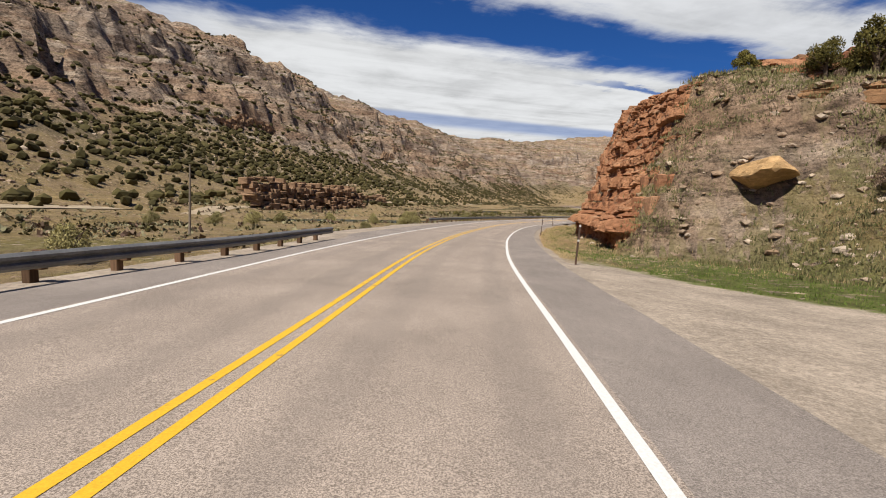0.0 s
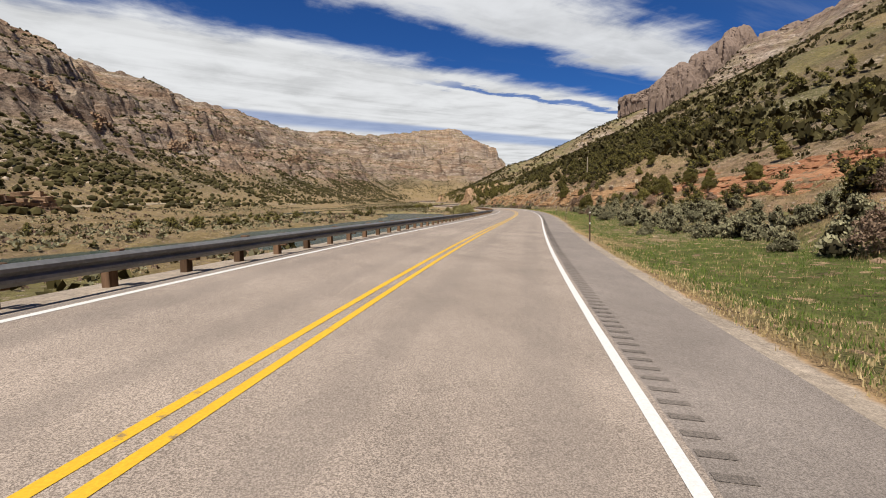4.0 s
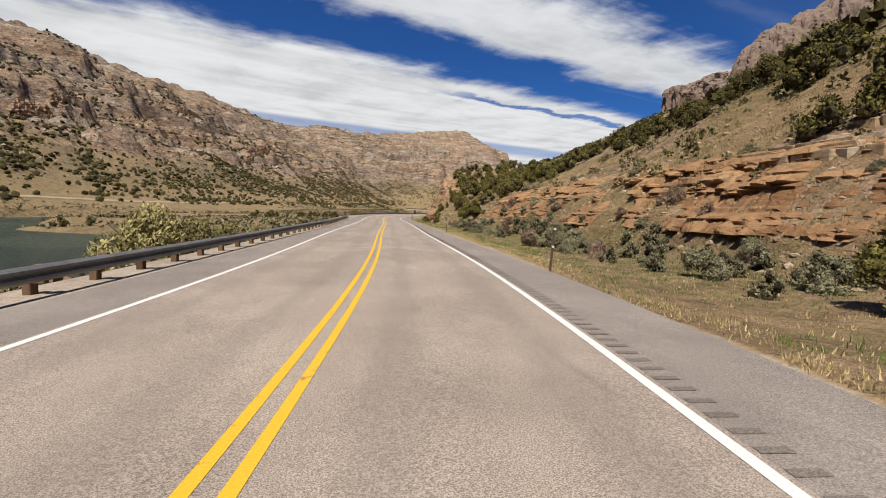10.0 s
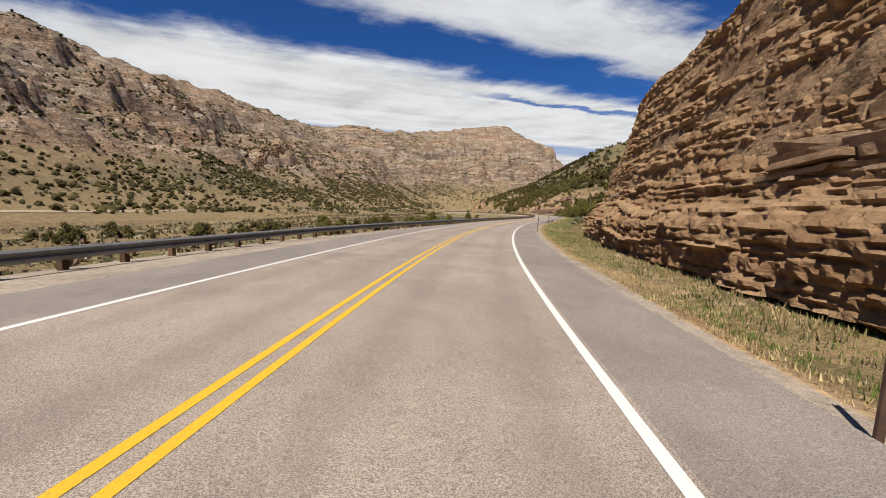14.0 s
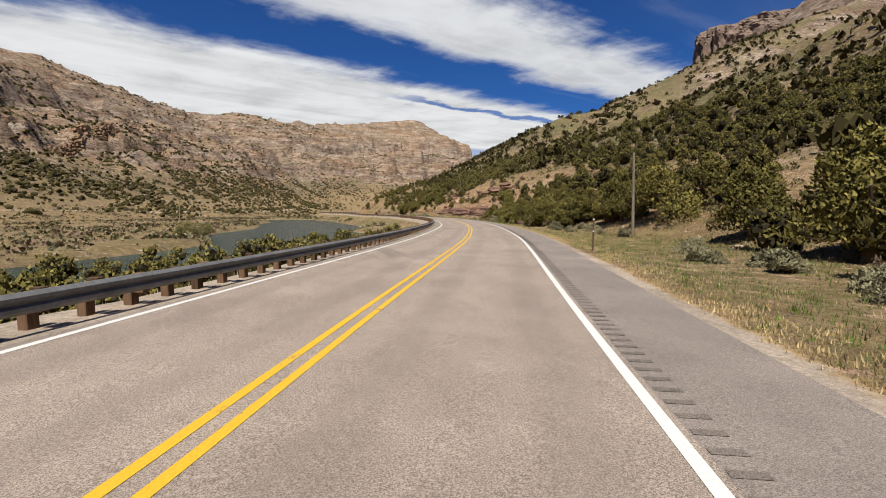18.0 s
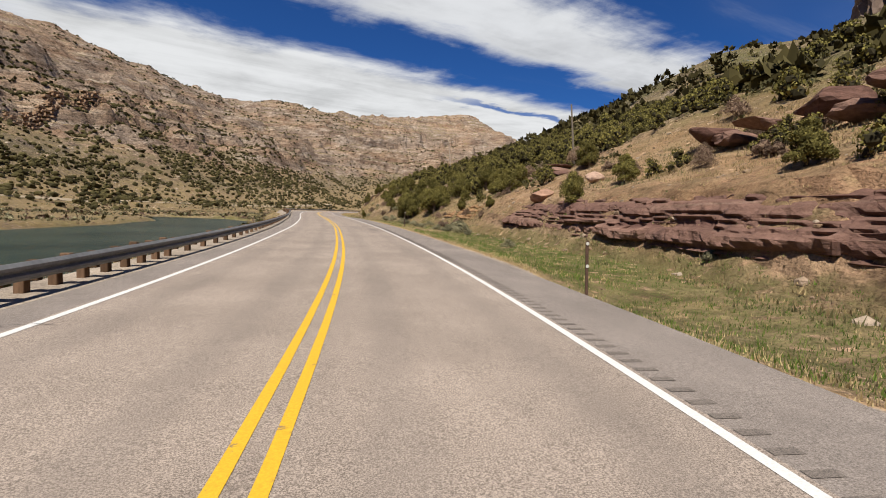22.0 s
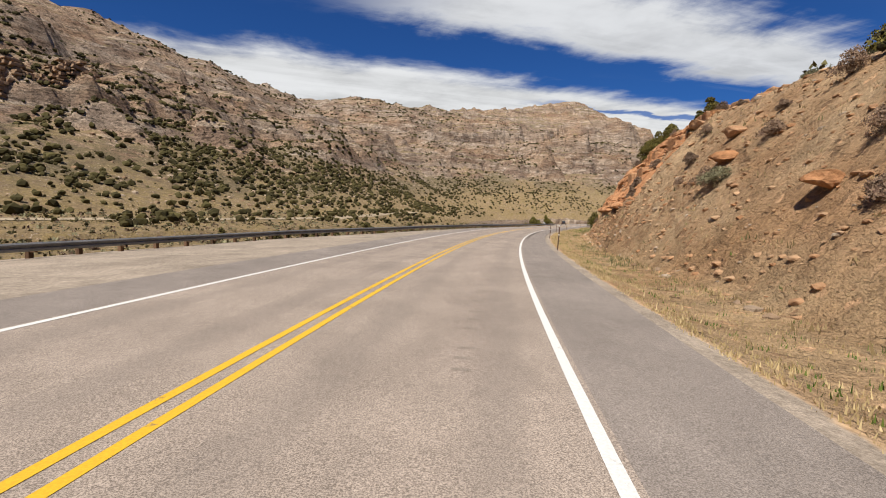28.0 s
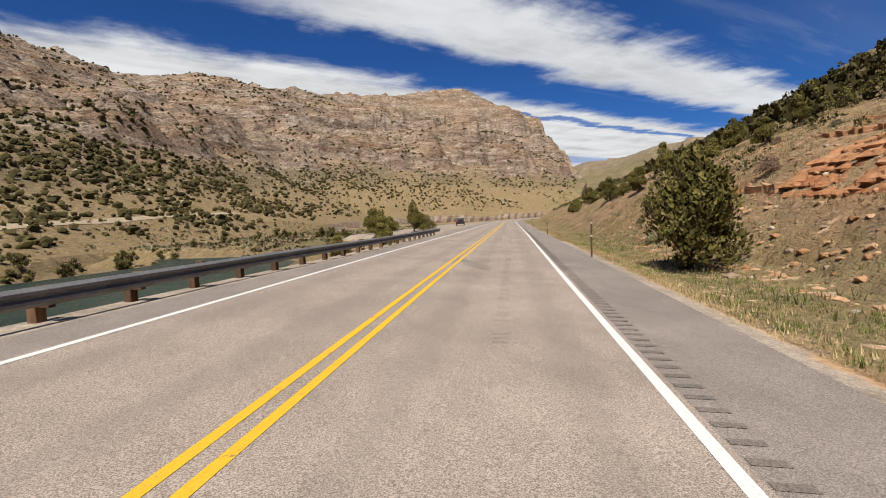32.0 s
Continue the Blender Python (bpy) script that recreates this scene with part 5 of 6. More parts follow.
def rock_mesh(seed, material, flat=1.0, cuts=1):
    r = np.random.default_rng(seed)
    bm = bmesh.new()
    bmesh.ops.create_icosphere(bm, subdivisions=cuts, radius=0.5)
    planes = 16 if cuts > 2 else 7
    dirs = r.normal(size=(planes, 3))
    dirs /= np.linalg.norm(dirs, axis=1)[:, None]
    lim = r.uniform(0.26, 0.44, planes)
    for v in bm.verts:
        p = np.array(v.co)
        for q, c in zip(dirs, lim):
            k = p @ q
            if k > c:
                p = p - q * (k - c)
        v.co = Vector(p * [1.15, 1.0, flat] * (1.0 if cuts > 2 else r.uniform(0.96, 1.04)))
    if cuts > 2:
        q = np.array([v.co[:] for v in bm.verts])
        q = q * (1 + 0.3 * (fbm(q[:, 0] * 5 + q[:, 2] * 3 + seed, q[:, 1] * 5 - q[:, 2] * 4, 3, seed) - 0.5))[:, None]
        for v, c in zip(bm.verts, q):
            v.co = Vector(c)
    return mesh_of("rock", bm, material)


def block_mesh(seed, material):
    """A broken-edged block, one unit on each side."""
    r = np.random.default_rng(seed)
    bm = bmesh.new()
    bmesh.ops.create_cube(bm, size=1.0)
    for v in bm.verts:
        v.co += Vector(r.uniform(-0.11, 0.11, 3))
    bmesh.ops.bevel(bm, geom=bm.edges[:], offset=0.06, segments=1, affect="EDGES")
    for v in bm.verts:
        v.co += Vector(r.uniform(-0.025, 0.025, 3))
    return mesh_of("rock_block", bm, material)


def scatter_stones(name, x, y, size, material, label, cuts=1, flat=0.7):
    src = []
    for k in range(5):
        me = rock_mesh(500 + k, material, flat, cuts)
        v = np.zeros(len(me.vertices) * 3)
        me.vertices.foreach_get("co", v)
        f = np.array([p.vertices[:] for p in me.polygons])
        src.append((v.reshape(-1, 3), f))
        bpy.data.meshes.remove(me)
    z = ground_z(x, y)
    verts, faces, start = [], [], 0
    pick, turn = rng.integers(5, size=len(x)), rng.uniform(0, 6.28, len(x))
    for i in range(len(x)):
        v, f = src[pick[i]]
        c, s = math.cos(turn[i]), math.sin(turn[i])
        p = v * size[i] * [1.0, 1.0, 1.0]
        verts.append(np.stack([p[:, 0] * c - p[:, 1] * s + x[i], p[:, 0] * s + p[:, 1] * c + y[i], p[:, 2] + z[i] - size[i] * 0.06], 1))
        faces.append(f + start)
        start += len(v)
    return joined(name, np.concatenate(verts), np.concatenate(faces), material, label, "stones")


def all_stones():
    n = 9000
    s = rng.uniform(5, 1060, n)
    d = table(s, TOE) - 1.2 + 22 * rng.random(n) ** 1.15
    x, y, _ = place(s, d)
    scatter_stones("loose_stones", x, y, 0.12 + 0.55 * rng.random(n) ** 3, SCATTER_STONE, "loose broken stones over the roadside slope")
    n = 12000
    y = rng.uniform(60, 1500, n)
    x = np.interp(y, LY, LX) - 60 - 300 * rng.random(n)
    _, inside = far_wall(x, y)
    keep = (inside > 5) & (fbm(x / 50, y / 50, 2, 311) > 0.45)
    x, y = x[keep], y[keep]
    scatter_stones("talus_boulders", x, y, 0.6 + 3.0 * rng.random(len(x)) ** 4, SCATTER_STONE, "pale boulders fallen over the far slope", 1, 0.75)
    n = 900
    s = rng.uniform(2, 38, n)
    x, y, _ = place(s, table(s, TOE) + 11 * rng.random(n))
    scatter_stones("knoll_stones", x, y, 0.14 + 0.75 * rng.random(n) ** 3, SCATTER_STONE, "broken tan slabs over the grassy knoll", 1, 0.5)
    n = 7500
    s = rng.uniform(856, 1045, n)
    d = table(s, TOE) - 0.9 + 12 * rng.random(n) ** 1.2
    x, y, _ = place(s, d)
    scatter_stones("cut_rubble", x, y, 0.09 + 0.5 * rng.random(n) ** 3, CUT_STONE, "orange stone rubble over the road cut", 1, 0.48)
    n = 2600
    s = rng.uniform(262, 430, n)
    d = table(s, TOE) - 0.5 + 12 * rng.random(n)
    x, y, _ = place(s, d)
    scatter_stones("slope_rubble", x, y, 0.1 + 0.6 * rng.random(n) ** 3, SCATTER_STONE, "broken tan rubble over the slope", 1, 0.55)
    n = 500
    s = rng.uniform(40, 1050, n)
    x, y, _ = place(s, table(s, RAIL) - 1.5 - 9 * rng.random(n))
    scatter_stones("bank_stones", x, y, 0.2 + 0.6 * rng.random(n) ** 2, SCATTER_STONE, "pale stones on the bank below the guardrail")


all_stones()


def boulder(s, d, sx, sy, sz, material, label, lift=0.25, turn=0.0, seed=0):
    x, y, h = place(s, d)
    z = float(ground_z([x], [y])[0])
    ob = new("boulder", rock_mesh(700 + seed, material, 1.0, 3))
    ob.matrix_basis = Matrix.Translation((x, y, z + sz * lift)) @ Matrix.Rotation(turn - h, 4, "Z") @ Matrix.Rotation(radians(rng.uniform(-12, 12)), 4, "X") @ Matrix.Diagonal((sx, sy, sz, 1))
    return tagged(ob, label, "boulder")


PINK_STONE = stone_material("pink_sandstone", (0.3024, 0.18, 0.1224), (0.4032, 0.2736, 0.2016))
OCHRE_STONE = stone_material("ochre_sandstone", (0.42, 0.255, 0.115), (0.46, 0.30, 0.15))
boulder(28, 14.2, 2.6, 3.9, 2.0, OCHRE_STONE, "large flat ochre boulder lying on the grassy slope", 0.32, 0.3, 1)
boulder(738.5, 15.6, 1.9, 2.6, 1.5, PINK_STONE, "large pinkish boulder on the slope above the ledges", 0.12, 0.6, 2)
boulder(734.5, 18.0, 1.5, 1.8, 1.2, PINK_STONE, "pinkish angular boulder on the slope", 0.3, 1.1, 3)
boulder(770, 46.0, 3.2, 2.6, 2.0, TAN_STONE, "pale boulder on the ridge", 0.3, 0.2, 5)
boulder(436, 7.6, 0.9, 1.2, 0.6, TAN_STONE, "pale rock fallen at the foot of the cut", 0.3, 0.4, 6)
boulder(430, 8.6, 0.7, 1.0, 0.5, TAN_STONE, "pale rock fallen at the foot of the cut", 0.3, 1.4, 7)
boulder(955, 11.5, 2.2, 3.4, 2.2, TAN_STONE, "pale smooth rock slab in the orange cut", 0.2, 0.2, 8)
boulder(1006, 12.5, 2.0, 2.4, 1.8, ORANGE_STONE, "orange rock bulging from the cut", 0.3, 0.8, 9)

# ---------------------------------------------------------------- rock faces beside the road
PROFILE_D = np.arange(4.0, 44.0, 0.2)


def profile(s):
    """Height over the road for each distance in PROFILE_D, at every s."""
    x, y, _ = place(s[:, None], PROFILE_D[None, :])
    z = ground_z(x, y)
    return z - np.interp(s, LS, LZ)[:, None]


def rock_face(name, s0, s1, z0, z1, thick, width, depth, chance, material, label, joined_label, dip=0.0, seed=0, keep=300):
    """Courses of broken blocks bedded into the slope between the heights z0 and z1 over the road."""
    r = np.random.default_rng(900 + seed)
    base = empty(name, Matrix.Identity(4), label, "rock face", kind="structure")
    meshes = [block_mesh(1000 + seed * 10 + k, material) for k in range(6)]
    raw = []
    for me in meshes:
        v = np.zeros(len(me.vertices) * 3)
        me.vertices.foreach_get("co", v)
        raw.append((v.reshape(-1, 3), [tuple(p.vertices) for p in me.polygons]))
    grid = np.arange(s0, s1 + 0.5, 0.5)
    heights = profile(grid)
    found = []
    z = z0
    while z < z1:
        t = r.uniform(*thick)
        s = s0 + r.uniform(0, width[1])
        while s < s1:
            w = r.uniform(*width) * (0.6 + 0.8 * r.random())
            i = int((s + w / 2 - s0) / 0.5)
            if i >= len(grid):
                break
            level = z + t / 2 + dip * (s - s0) + 0.25 * math.sin(s * 0.11 + z)
            over = np.flatnonzero(heights[i] > level)
            lively = float(fbm(np.array([s / 9.0]), np.array([z / 2.5]), 2, 950 + seed)[0])
            if len(over) and over[0] > 0 and lively < 0.28 + 0.62 * chance and level < heights[i].max() - 0.2:
                d = PROFILE_D[over[0]]
                found.append((s + w / 2, d, level, w, t, r.uniform(*depth)))
            s += w + r.uniform(0.0, 0.08)
        z += t * 0.97
    found.sort(key=lambda f: f[2])
    verts, tris, start = [], [], 0
    for n, (s, d, level, w, t, dep) in enumerate(found):
        x, y, h = place(s, d + dep * r.uniform(0.02, 0.3))
        m = Matrix.Translation((x, y, float(np.interp(s, LS, LZ)) + level)) @ Matrix.Rotation(-h + r.uniform(-0.16, 0.16), 4, "Z") @ Matrix.Rotation(r.uniform(-0.07, 0.07), 4, "X") @ Matrix.Rotation(r.uniform(-0.06, 0.06), 4, "Y") @ Matrix.Diagonal((dep, w, t * 1.04, 1))
        k = int(r.integers(6))
        if n < keep:
            ob = new("rock_block", meshes[k])
            ob.matrix_basis = m
            ob.parent = base
        else:
            v, f = raw[k]
            a = np.array(m)
            verts.append(v @ a[:3, :3].T + a[:3, 3])
            for p in f:
                for q in range(1, len(p) - 1):
                    tris.append((p[0] + start, p[q] + start, p[q + 1] + start))
            start += len(v)
    if verts:
        rest = new("rock_blocks", mesh_from("rock_blocks", np.concatenate(verts), np.array(tris), material))
        rest.parent = base
        tagged(rest, joined_label, kind="stuff")
    return base


def cliff_material(name, a, b, pale, varnish):
    """Bedded rock: each block its own tone, thin beds, dark varnish streaks."""
    sh = Shade(name, rough=0.93, spec=0.1)
    tone = sh.mix(sh.attr("tone").outputs["Fac"], a, b)
    beds = sh.noise(1.0, 5, 0.7, stretch=(0.12, 0.12, 4.5))
    tone = sh.mix(sh.ramp(beds, 0.54, 0.7, 0, 0.6), tone, pale)
    tone = sh.vary(tone, sh.noise(1.6, 5, 0.7), 0.28)
    streak = sh.noise(1.0, 5, 0.65, stretch=(0.9, 0.9, 0.22))
    tone = sh.mix(sh.ramp(streak, 0.56, 0.7, 0, 0.55), tone, varnish)
    sh.bump(sh.noise(1.0, 6, 0.75, stretch=(2.2, 2.2, 7.0)), 0.9, 0.14)
    sh.bump(sh.noise(14.0, 4, 0.75), 0.6, 0.03)
    return sh.colour(sh.vary(tone, sh.noise(9.0, 3, 0.75), 0.16))


RED_CLIFF = cliff_material("red_cliff_rock", (0.1944, 0.0756, 0.0374), (0.3456, 0.1764, 0.0936), (0.3888, 0.2592, 0.1656), (0.0936, 0.0446, 0.0288))
BROWN_CLIFF = cliff_material("brown_cliff_rock", (0.20, 0.115, 0.06), (0.32, 0.205, 0.115), (0.36, 0.265, 0.165), (0.12, 0.066, 0.038))
ORANGE_CLIFF = cliff_material("orange_cliff_rock", (0.3096, 0.1296, 0.0576), (0.4032, 0.2088, 0.1044), (0.432, 0.288, 0.18), (0.1944, 0.0792, 0.0396))

DARK_CLIFF = cliff_material("dark_bedded_rock", (0.108, 0.0576, 0.0468), (0.216, 0.126, 0.0936), (0.2448, 0.1656, 0.1224), (0.0612, 0.036, 0.0324))
DARK_STONE = stone_material("dark_bedded_stone", (0.1152, 0.0612, 0.0468), (0.216, 0.1296, 0.0972))
TAN_CLIFF = cliff_material("tan_slope_rock", (0.17, 0.086, 0.043), (0.31, 0.185, 0.095), (0.37, 0.255, 0.14), (0.10, 0.052, 0.032))


def boxed(a, n):
    """Running mean over n along both ways of a grid."""
    for axis in (0, 1):
        pad = [(n // 2, n // 2) if k == axis else (0, 0) for k in (0, 1)]
        wide = np.pad(a, pad, "edge")
        a = np.mean([np.take(wide, range(k, k + a.shape[axis]), axis) for k in range(n)], axis=0)
    return a


def strata(base, s0, s1, z0, z1, layer, width, proud, gap, material, seed, cover, step=0.17):
    """The bare face between heights z0 and z1 over the road: beds of uneven thickness, broken by joints."""
    r = np.random.default_rng(40 + seed)
    s, lv = np.arange(s0, s1, step), np.arange(z0, z1, step * 0.7)
    coarse = np.arange(s0, s1 + 1, 1.0)
    h = profile(coarse)
    hit = h[:, None, :] > np.maximum(lv, 0.8)[None, :, None]
    foot = np.searchsorted(PROFILE_D, table(coarse, TOE) - 1.0)
    first = np.maximum(np.where(hit.any(2), hit.argmax(2), h.shape[1] - 1), foot[:, None])
    deep = np.minimum(PROFILE_D[first], PROFILE_D[first[:, :1]] + 9.0)
    deep = boxed(deep, 5)
    i = np.clip(((s - s0) / 1.0).astype(int), 0, len(coarse) - 2)
    f = (s - coarse[i])[:, None]
    deep = deep[i] * (1 - f) + deep[i + 1] * f
    ss, ll = np.meshgrid(s, lv, indexing="ij")
    bounds = np.cumsum(r.uniform(layer[0], layer[1], 200) * np.where(r.random(200) < 0.2, 1.8, 1.0)) - 1.0
    warped = ll + (fbm(ss / 14, ll / 5, 3, 960 + seed) - 0.5) * 1.6 + (fbm(ss / 2.5, ll * 0, 2, 965 + seed) - 0.5) * 0.35
    j = np.searchsorted(bounds, warped.ravel()).reshape(warped.shape)
    lo, hi = bounds[np.maximum(j - 1, 0)], bounds[j]
    dz = np.minimum(warped - lo, hi - warped)
    wide = r.uniform(width[0], width[1], 201)[j]
    u = (ss + (fbm(ss / 1.7, ll / 0.9, 2, 970 + seed) - 0.5) * 0.6) / wide + r.random(201)[j] * 9
    cell = np.floor(u)
    ds = np.minimum(u - cell, 1 - u + cell) * wide
    own, bed = hashed(cell, j * 1.0, seed), r.random(201)[j]
    out = proud * (0.5 * bed + 0.5 * own) * np.where(hashed(cell, j * 1.0, seed + 3) > 0.82, 0.1, 1.0)
    out = out * (0.35 + 0.65 * smooth(fbm(ss / 7, ll / 3, 3, 975 + seed), 0.32, 0.55))
    joint = np.maximum(smooth(ds, 0.16, 0.0) * 0.8, smooth(dz, 0.1, 0.0)) * gap
    edge = smooth(ss, s0, s0 + 6) * smooth(ss, s1, s1 - 6) * smooth(ll, z1, z1 - 1.2) * (smooth(ll, z0, z0 + 0.8) if z0 > 1.2 else 1.0)
    d = deep - 0.12 - out * edge + joint * edge + (1 - edge) * 1.3 + (fbm(ss * 1.1, ll * 1.6, 4, 980 + seed) - 0.5) * 0.4 + (fbm(ss * 3.1, ll * 4.3, 3, 985 + seed) - 0.5) * 0.3
    d = d + 1.8 * smooth(fbm(ss / 6, ll / 3.5, 3, 990 + seed), cover, cover - 0.08) - (0.95 * smooth(ll, 3.2, 0.9) if z0 < 0.4 else 0.0)
    x, y, _ = place(ss, d)
    z = np.interp(ss, LS, LZ) + ll + (hashed(cell, j * 1.0, seed + 7) - 0.5) * 0.06
    bx, by, _ = place(ss, deep + 2.2)
    z = np.minimum(z, ground_z(bx, by) + 0.15)
    me = mesh_from("bedded_rock", np.stack([x.ravel(), y.ravel(), z.ravel()], 1), grid_faces(len(s), len(lv)), material)
    tone = me.attributes.new("tone", "FLOAT", "POINT")
    tone.data.foreach_set("value", (0.6 * own + 0.4 * bed).astype(np.float32).ravel())
    ob = new("bedded_rock", me)
    ob.parent = base


def cut_face(s0, s1, z0, z1, layer, width, proud, gap, sheet, blocks, stone, label, seed, cover=0.0, step=0.17):
    base = rock_face("rock_face", s0, s1, z0, z1, (layer[0] * 1.1, layer[1] * 1.25), (width[0] * 0.6, width[1]), (0.5, 1.2), blocks, stone, label, "broken rock blocks", 0.01, seed, 130)
    strata(base, s0, s1, z0 - (0.9 if z0 < 0.4 else 0.05), z1, layer, width, proud, gap, sheet, seed, cover, step)


cut_face(31, 66, 0.3, 15.0, (0.35, 1.15), (0.5, 2.0), 0.95, 0.6, RED_CLIFF, 0.16, RED_STONE, "layered red sandstone cliff of broken blocks beside the road", 1, 0.0, 0.13)
cut_face(60, 128, 0.9, 15.0, (0.35, 1.15), (0.5, 2.0), 1.1, 0.6, RED_CLIFF, 0.16, RED_STONE, "broken red sandstone cliff above a rubble slope", 12, 0.3, 0.14)
cut_face(426, 506, 0.3, 12.0, (0.12, 0.42), (0.8, 3.6), 0.42, 0.2, BROWN_CLIFF, 0.08, BROWN_STONE, "brown layered sandstone road cut with thin ledges", 2)
cut_face(230, 318, 0.9, 6.2, (0.2, 0.9), (0.6, 2.6), 0.75, 0.3, TAN_CLIFF, 0.04, TAN_STONE, "rust and tan sandstone ledges on the slope", 3, 0.41)
cut_face(684, 746, 0.5, 3.5, (0.1, 0.36), (2.0, 9.0), 0.75, 0.3, DARK_CLIFF, 0.0, DARK_STONE, "dark red thinly bedded ledges above the verge", 5)
cut_face(748, 790, 0.9, 3.4, (0.12, 0.4), (1.0, 5.0), 0.6, 0.25, TAN_CLIFF, 0.0, TAN_STONE, "low rust rock ledge above the verge", 11, 0.47)
cut_face(918, 984, 2.2, 11.4, (0.3, 1.5), (0.5, 2.2), 1.1, 0.6, ORANGE_CLIFF, 0.2, ORANGE_STONE, "orange sandstone outcrops in the road cut", 7, 0.36)
cut_face(980, 1034, 1.3, 8.0, (0.18, 0.7), (0.35, 1.3), 0.6, 0.35, ORANGE_CLIFF, 0.14, ORANGE_STONE, "low orange sandstone outcrops above the rubble slope", 14, 0.36)
cut_face(314, 404, 1.0, 6.6, (0.2, 0.7), (0.6, 2.8), 1.0, 0.35, TAN_CLIFF, 0.05, TAN_STONE, "tan and rust broken rock ledges on the slope", 10, 0.40)
cut_face(2, 34, 7.0, 11.4, (0.2, 0.7), (0.8, 3.0), 0.9, 0.3, TAN_CLIFF, 0.0, TAN_STONE, "tan sandstone ledges on top of the grassy knoll", 9, 0.44)
cut_face(118, 216, 1.4, 6.2, (0.2, 0.8), (0.6, 2.6), 0.9, 0.4, RED_CLIFF, 0.04, RED_STONE, "broken red ledges in the brushy slope", 13, 0.45)
rock_face("rock_face", 118, 185, 1.6, 7.0, (0.25, 0.7), (0.4, 1.3), (0.6, 1.4), 0.14, RED_STONE, "red sandstone ledges in the brushy slope", "red sandstone slabs", 0.0, 8)

for k in range(11):
    boulder(706 + 2.4 * k, 23.0 + 0.6 * (k % 4), 2.6 + 0.5 * (k % 3), 4.2, 1.0 + 0.25 * (k % 4), DARK_STONE, "dark jointed rock slab in a ledge on the hillside", 0.2 + 0.45 * (k % 3), 0.25 * (k % 5), 60 + k)
for k in range(8):
    boulder(747 + 1.7 * k, 21.5 + 0.9 * (k % 4), 2.6 + 0.5 * (k % 3), 3.6, 0.55 + 0.12 * (k % 4), DARK_STONE, "dark thin rock slab in a ledge below the pole", 0.3 + 0.35 * (k % 3), 0.3 * (k % 5), 40 + k)
for k in range(9):
    boulder(862 + 8 * k + 3 * (k % 3), 10.0 + 1.3 * (k % 4), 1.1 + 0.3 * (k % 3), 1.5, 0.8, ORANGE_STONE, "orange sandstone slab sticking out of the cut", 0.3, 0.4 * k, 20 + k)


def far_ledge(points, height, material, label, seed):
    """A broken ledge of large blocks across the river."""
    r = np.random.default_rng(seed)
    me = block_mesh(seed, material)
    v = np.zeros(len(me.vertices) * 3)
    me.vertices.foreach_get("co", v)
    v, f = v.reshape(-1, 3), [tuple(p.vertices) for p in me.polygons]
    verts, tris, start = [], [], 0
    p = np.array(points, float)
    run = np.concatenate([[0], np.cumsum(np.hypot(*np.diff(p, axis=0).T))])
    marks = np.arange(0.0, run[-1] + 1, 1.0)
    foot = ground_z(np.interp(marks, run, p[:, 0]), np.interp(marks, run, p[:, 1]))
    for level in np.arange(0, height, 1.1):
        q = 0.0
        while q < run[-1]:
            w = r.uniform(0.8, 3.4)
            x, y = np.interp(q, run, p[:, 0]) - level * 0.5 + r.uniform(-0.8, 0.8), np.interp(q, run, p[:, 1])
            turn = math.atan2(np.interp(q + 3, run, p[:, 0]) - np.interp(q, run, p[:, 0]), np.interp(q + 3, run, p[:, 1]) - np.interp(q, run, p[:, 1]))
            if r.random() < 0.85 - 0.6 * level / height + 0.5 * (value_noise(np.array([q / 9.0]), np.array([seed * 1.0]), seed)[0] - 0.5):
                m = Matrix.Translation((x, y, float(np.interp(q, marks, foot)) + level + r.uniform(-0.5, 0.5))) @ Matrix.Rotation(-turn + r.uniform(-0.35, 0.35), 4, "Z") @ Matrix.Rotation(r.uniform(-0.12, 0.12), 4, "X") @ Matrix.Diagonal((r.uniform(2.0, 5.5), w * r.uniform(0.9, 1.8), r.uniform(0.5, 2.2), 1))
                a = np.array(m)
                verts.append(v @ a[:3, :3].T + a[:3, 3])
                for g in f:
                    for k in range(1, len(g) - 1):
                        tris.append((g[0] + start, g[k] + start, g[k + 1] + start))
                start += len(v)
            q += w
    joined("rock_ledge", np.concatenate(verts), np.array(tris), material, label, "rock ledge")


far_ledge(((-84, 150), (-72, 185), (-58, 235), (-50, 262)), 5.0, BROWN_STONE, "broken brown rock ledge across the river", 61)
far_ledge([[float(v) for v in place(a, b)[:2]] for a, b in ((108, -84), (132, -91), (160, -103), (196, -116))], 9.0, BROWN_STONE, "dark rust rock ledge below the shrubby slope", 67)
far_ledge(((-124, 690), (-112, 720), (-106, 752)), 11.0, BROWN_STONE, "jointed brown rock outcrop on the far slope", 62)
far_ledge(((-98, 985), (-88, 1020), (-74, 1066)), 10.0, BROWN_STONE, "brown rock ledge high on the far slope", 63)
far_ledge(((-30, 1050), (-18, 1084), (2, 1128)), 12.0, BROWN_STONE, "dark jointed rock outcrop on the far slope", 64)
far_ledge(((-150, 480), (-140, 530), (-128, 566)), 8.0, BROWN_STONE, "brown rock ledge on the far slope", 65)
far_ledge(((-176, 300), (-168, 340), (-160, 372)), 8.0, BROWN_STONE, "brown rock ledge on the far slope", 66)



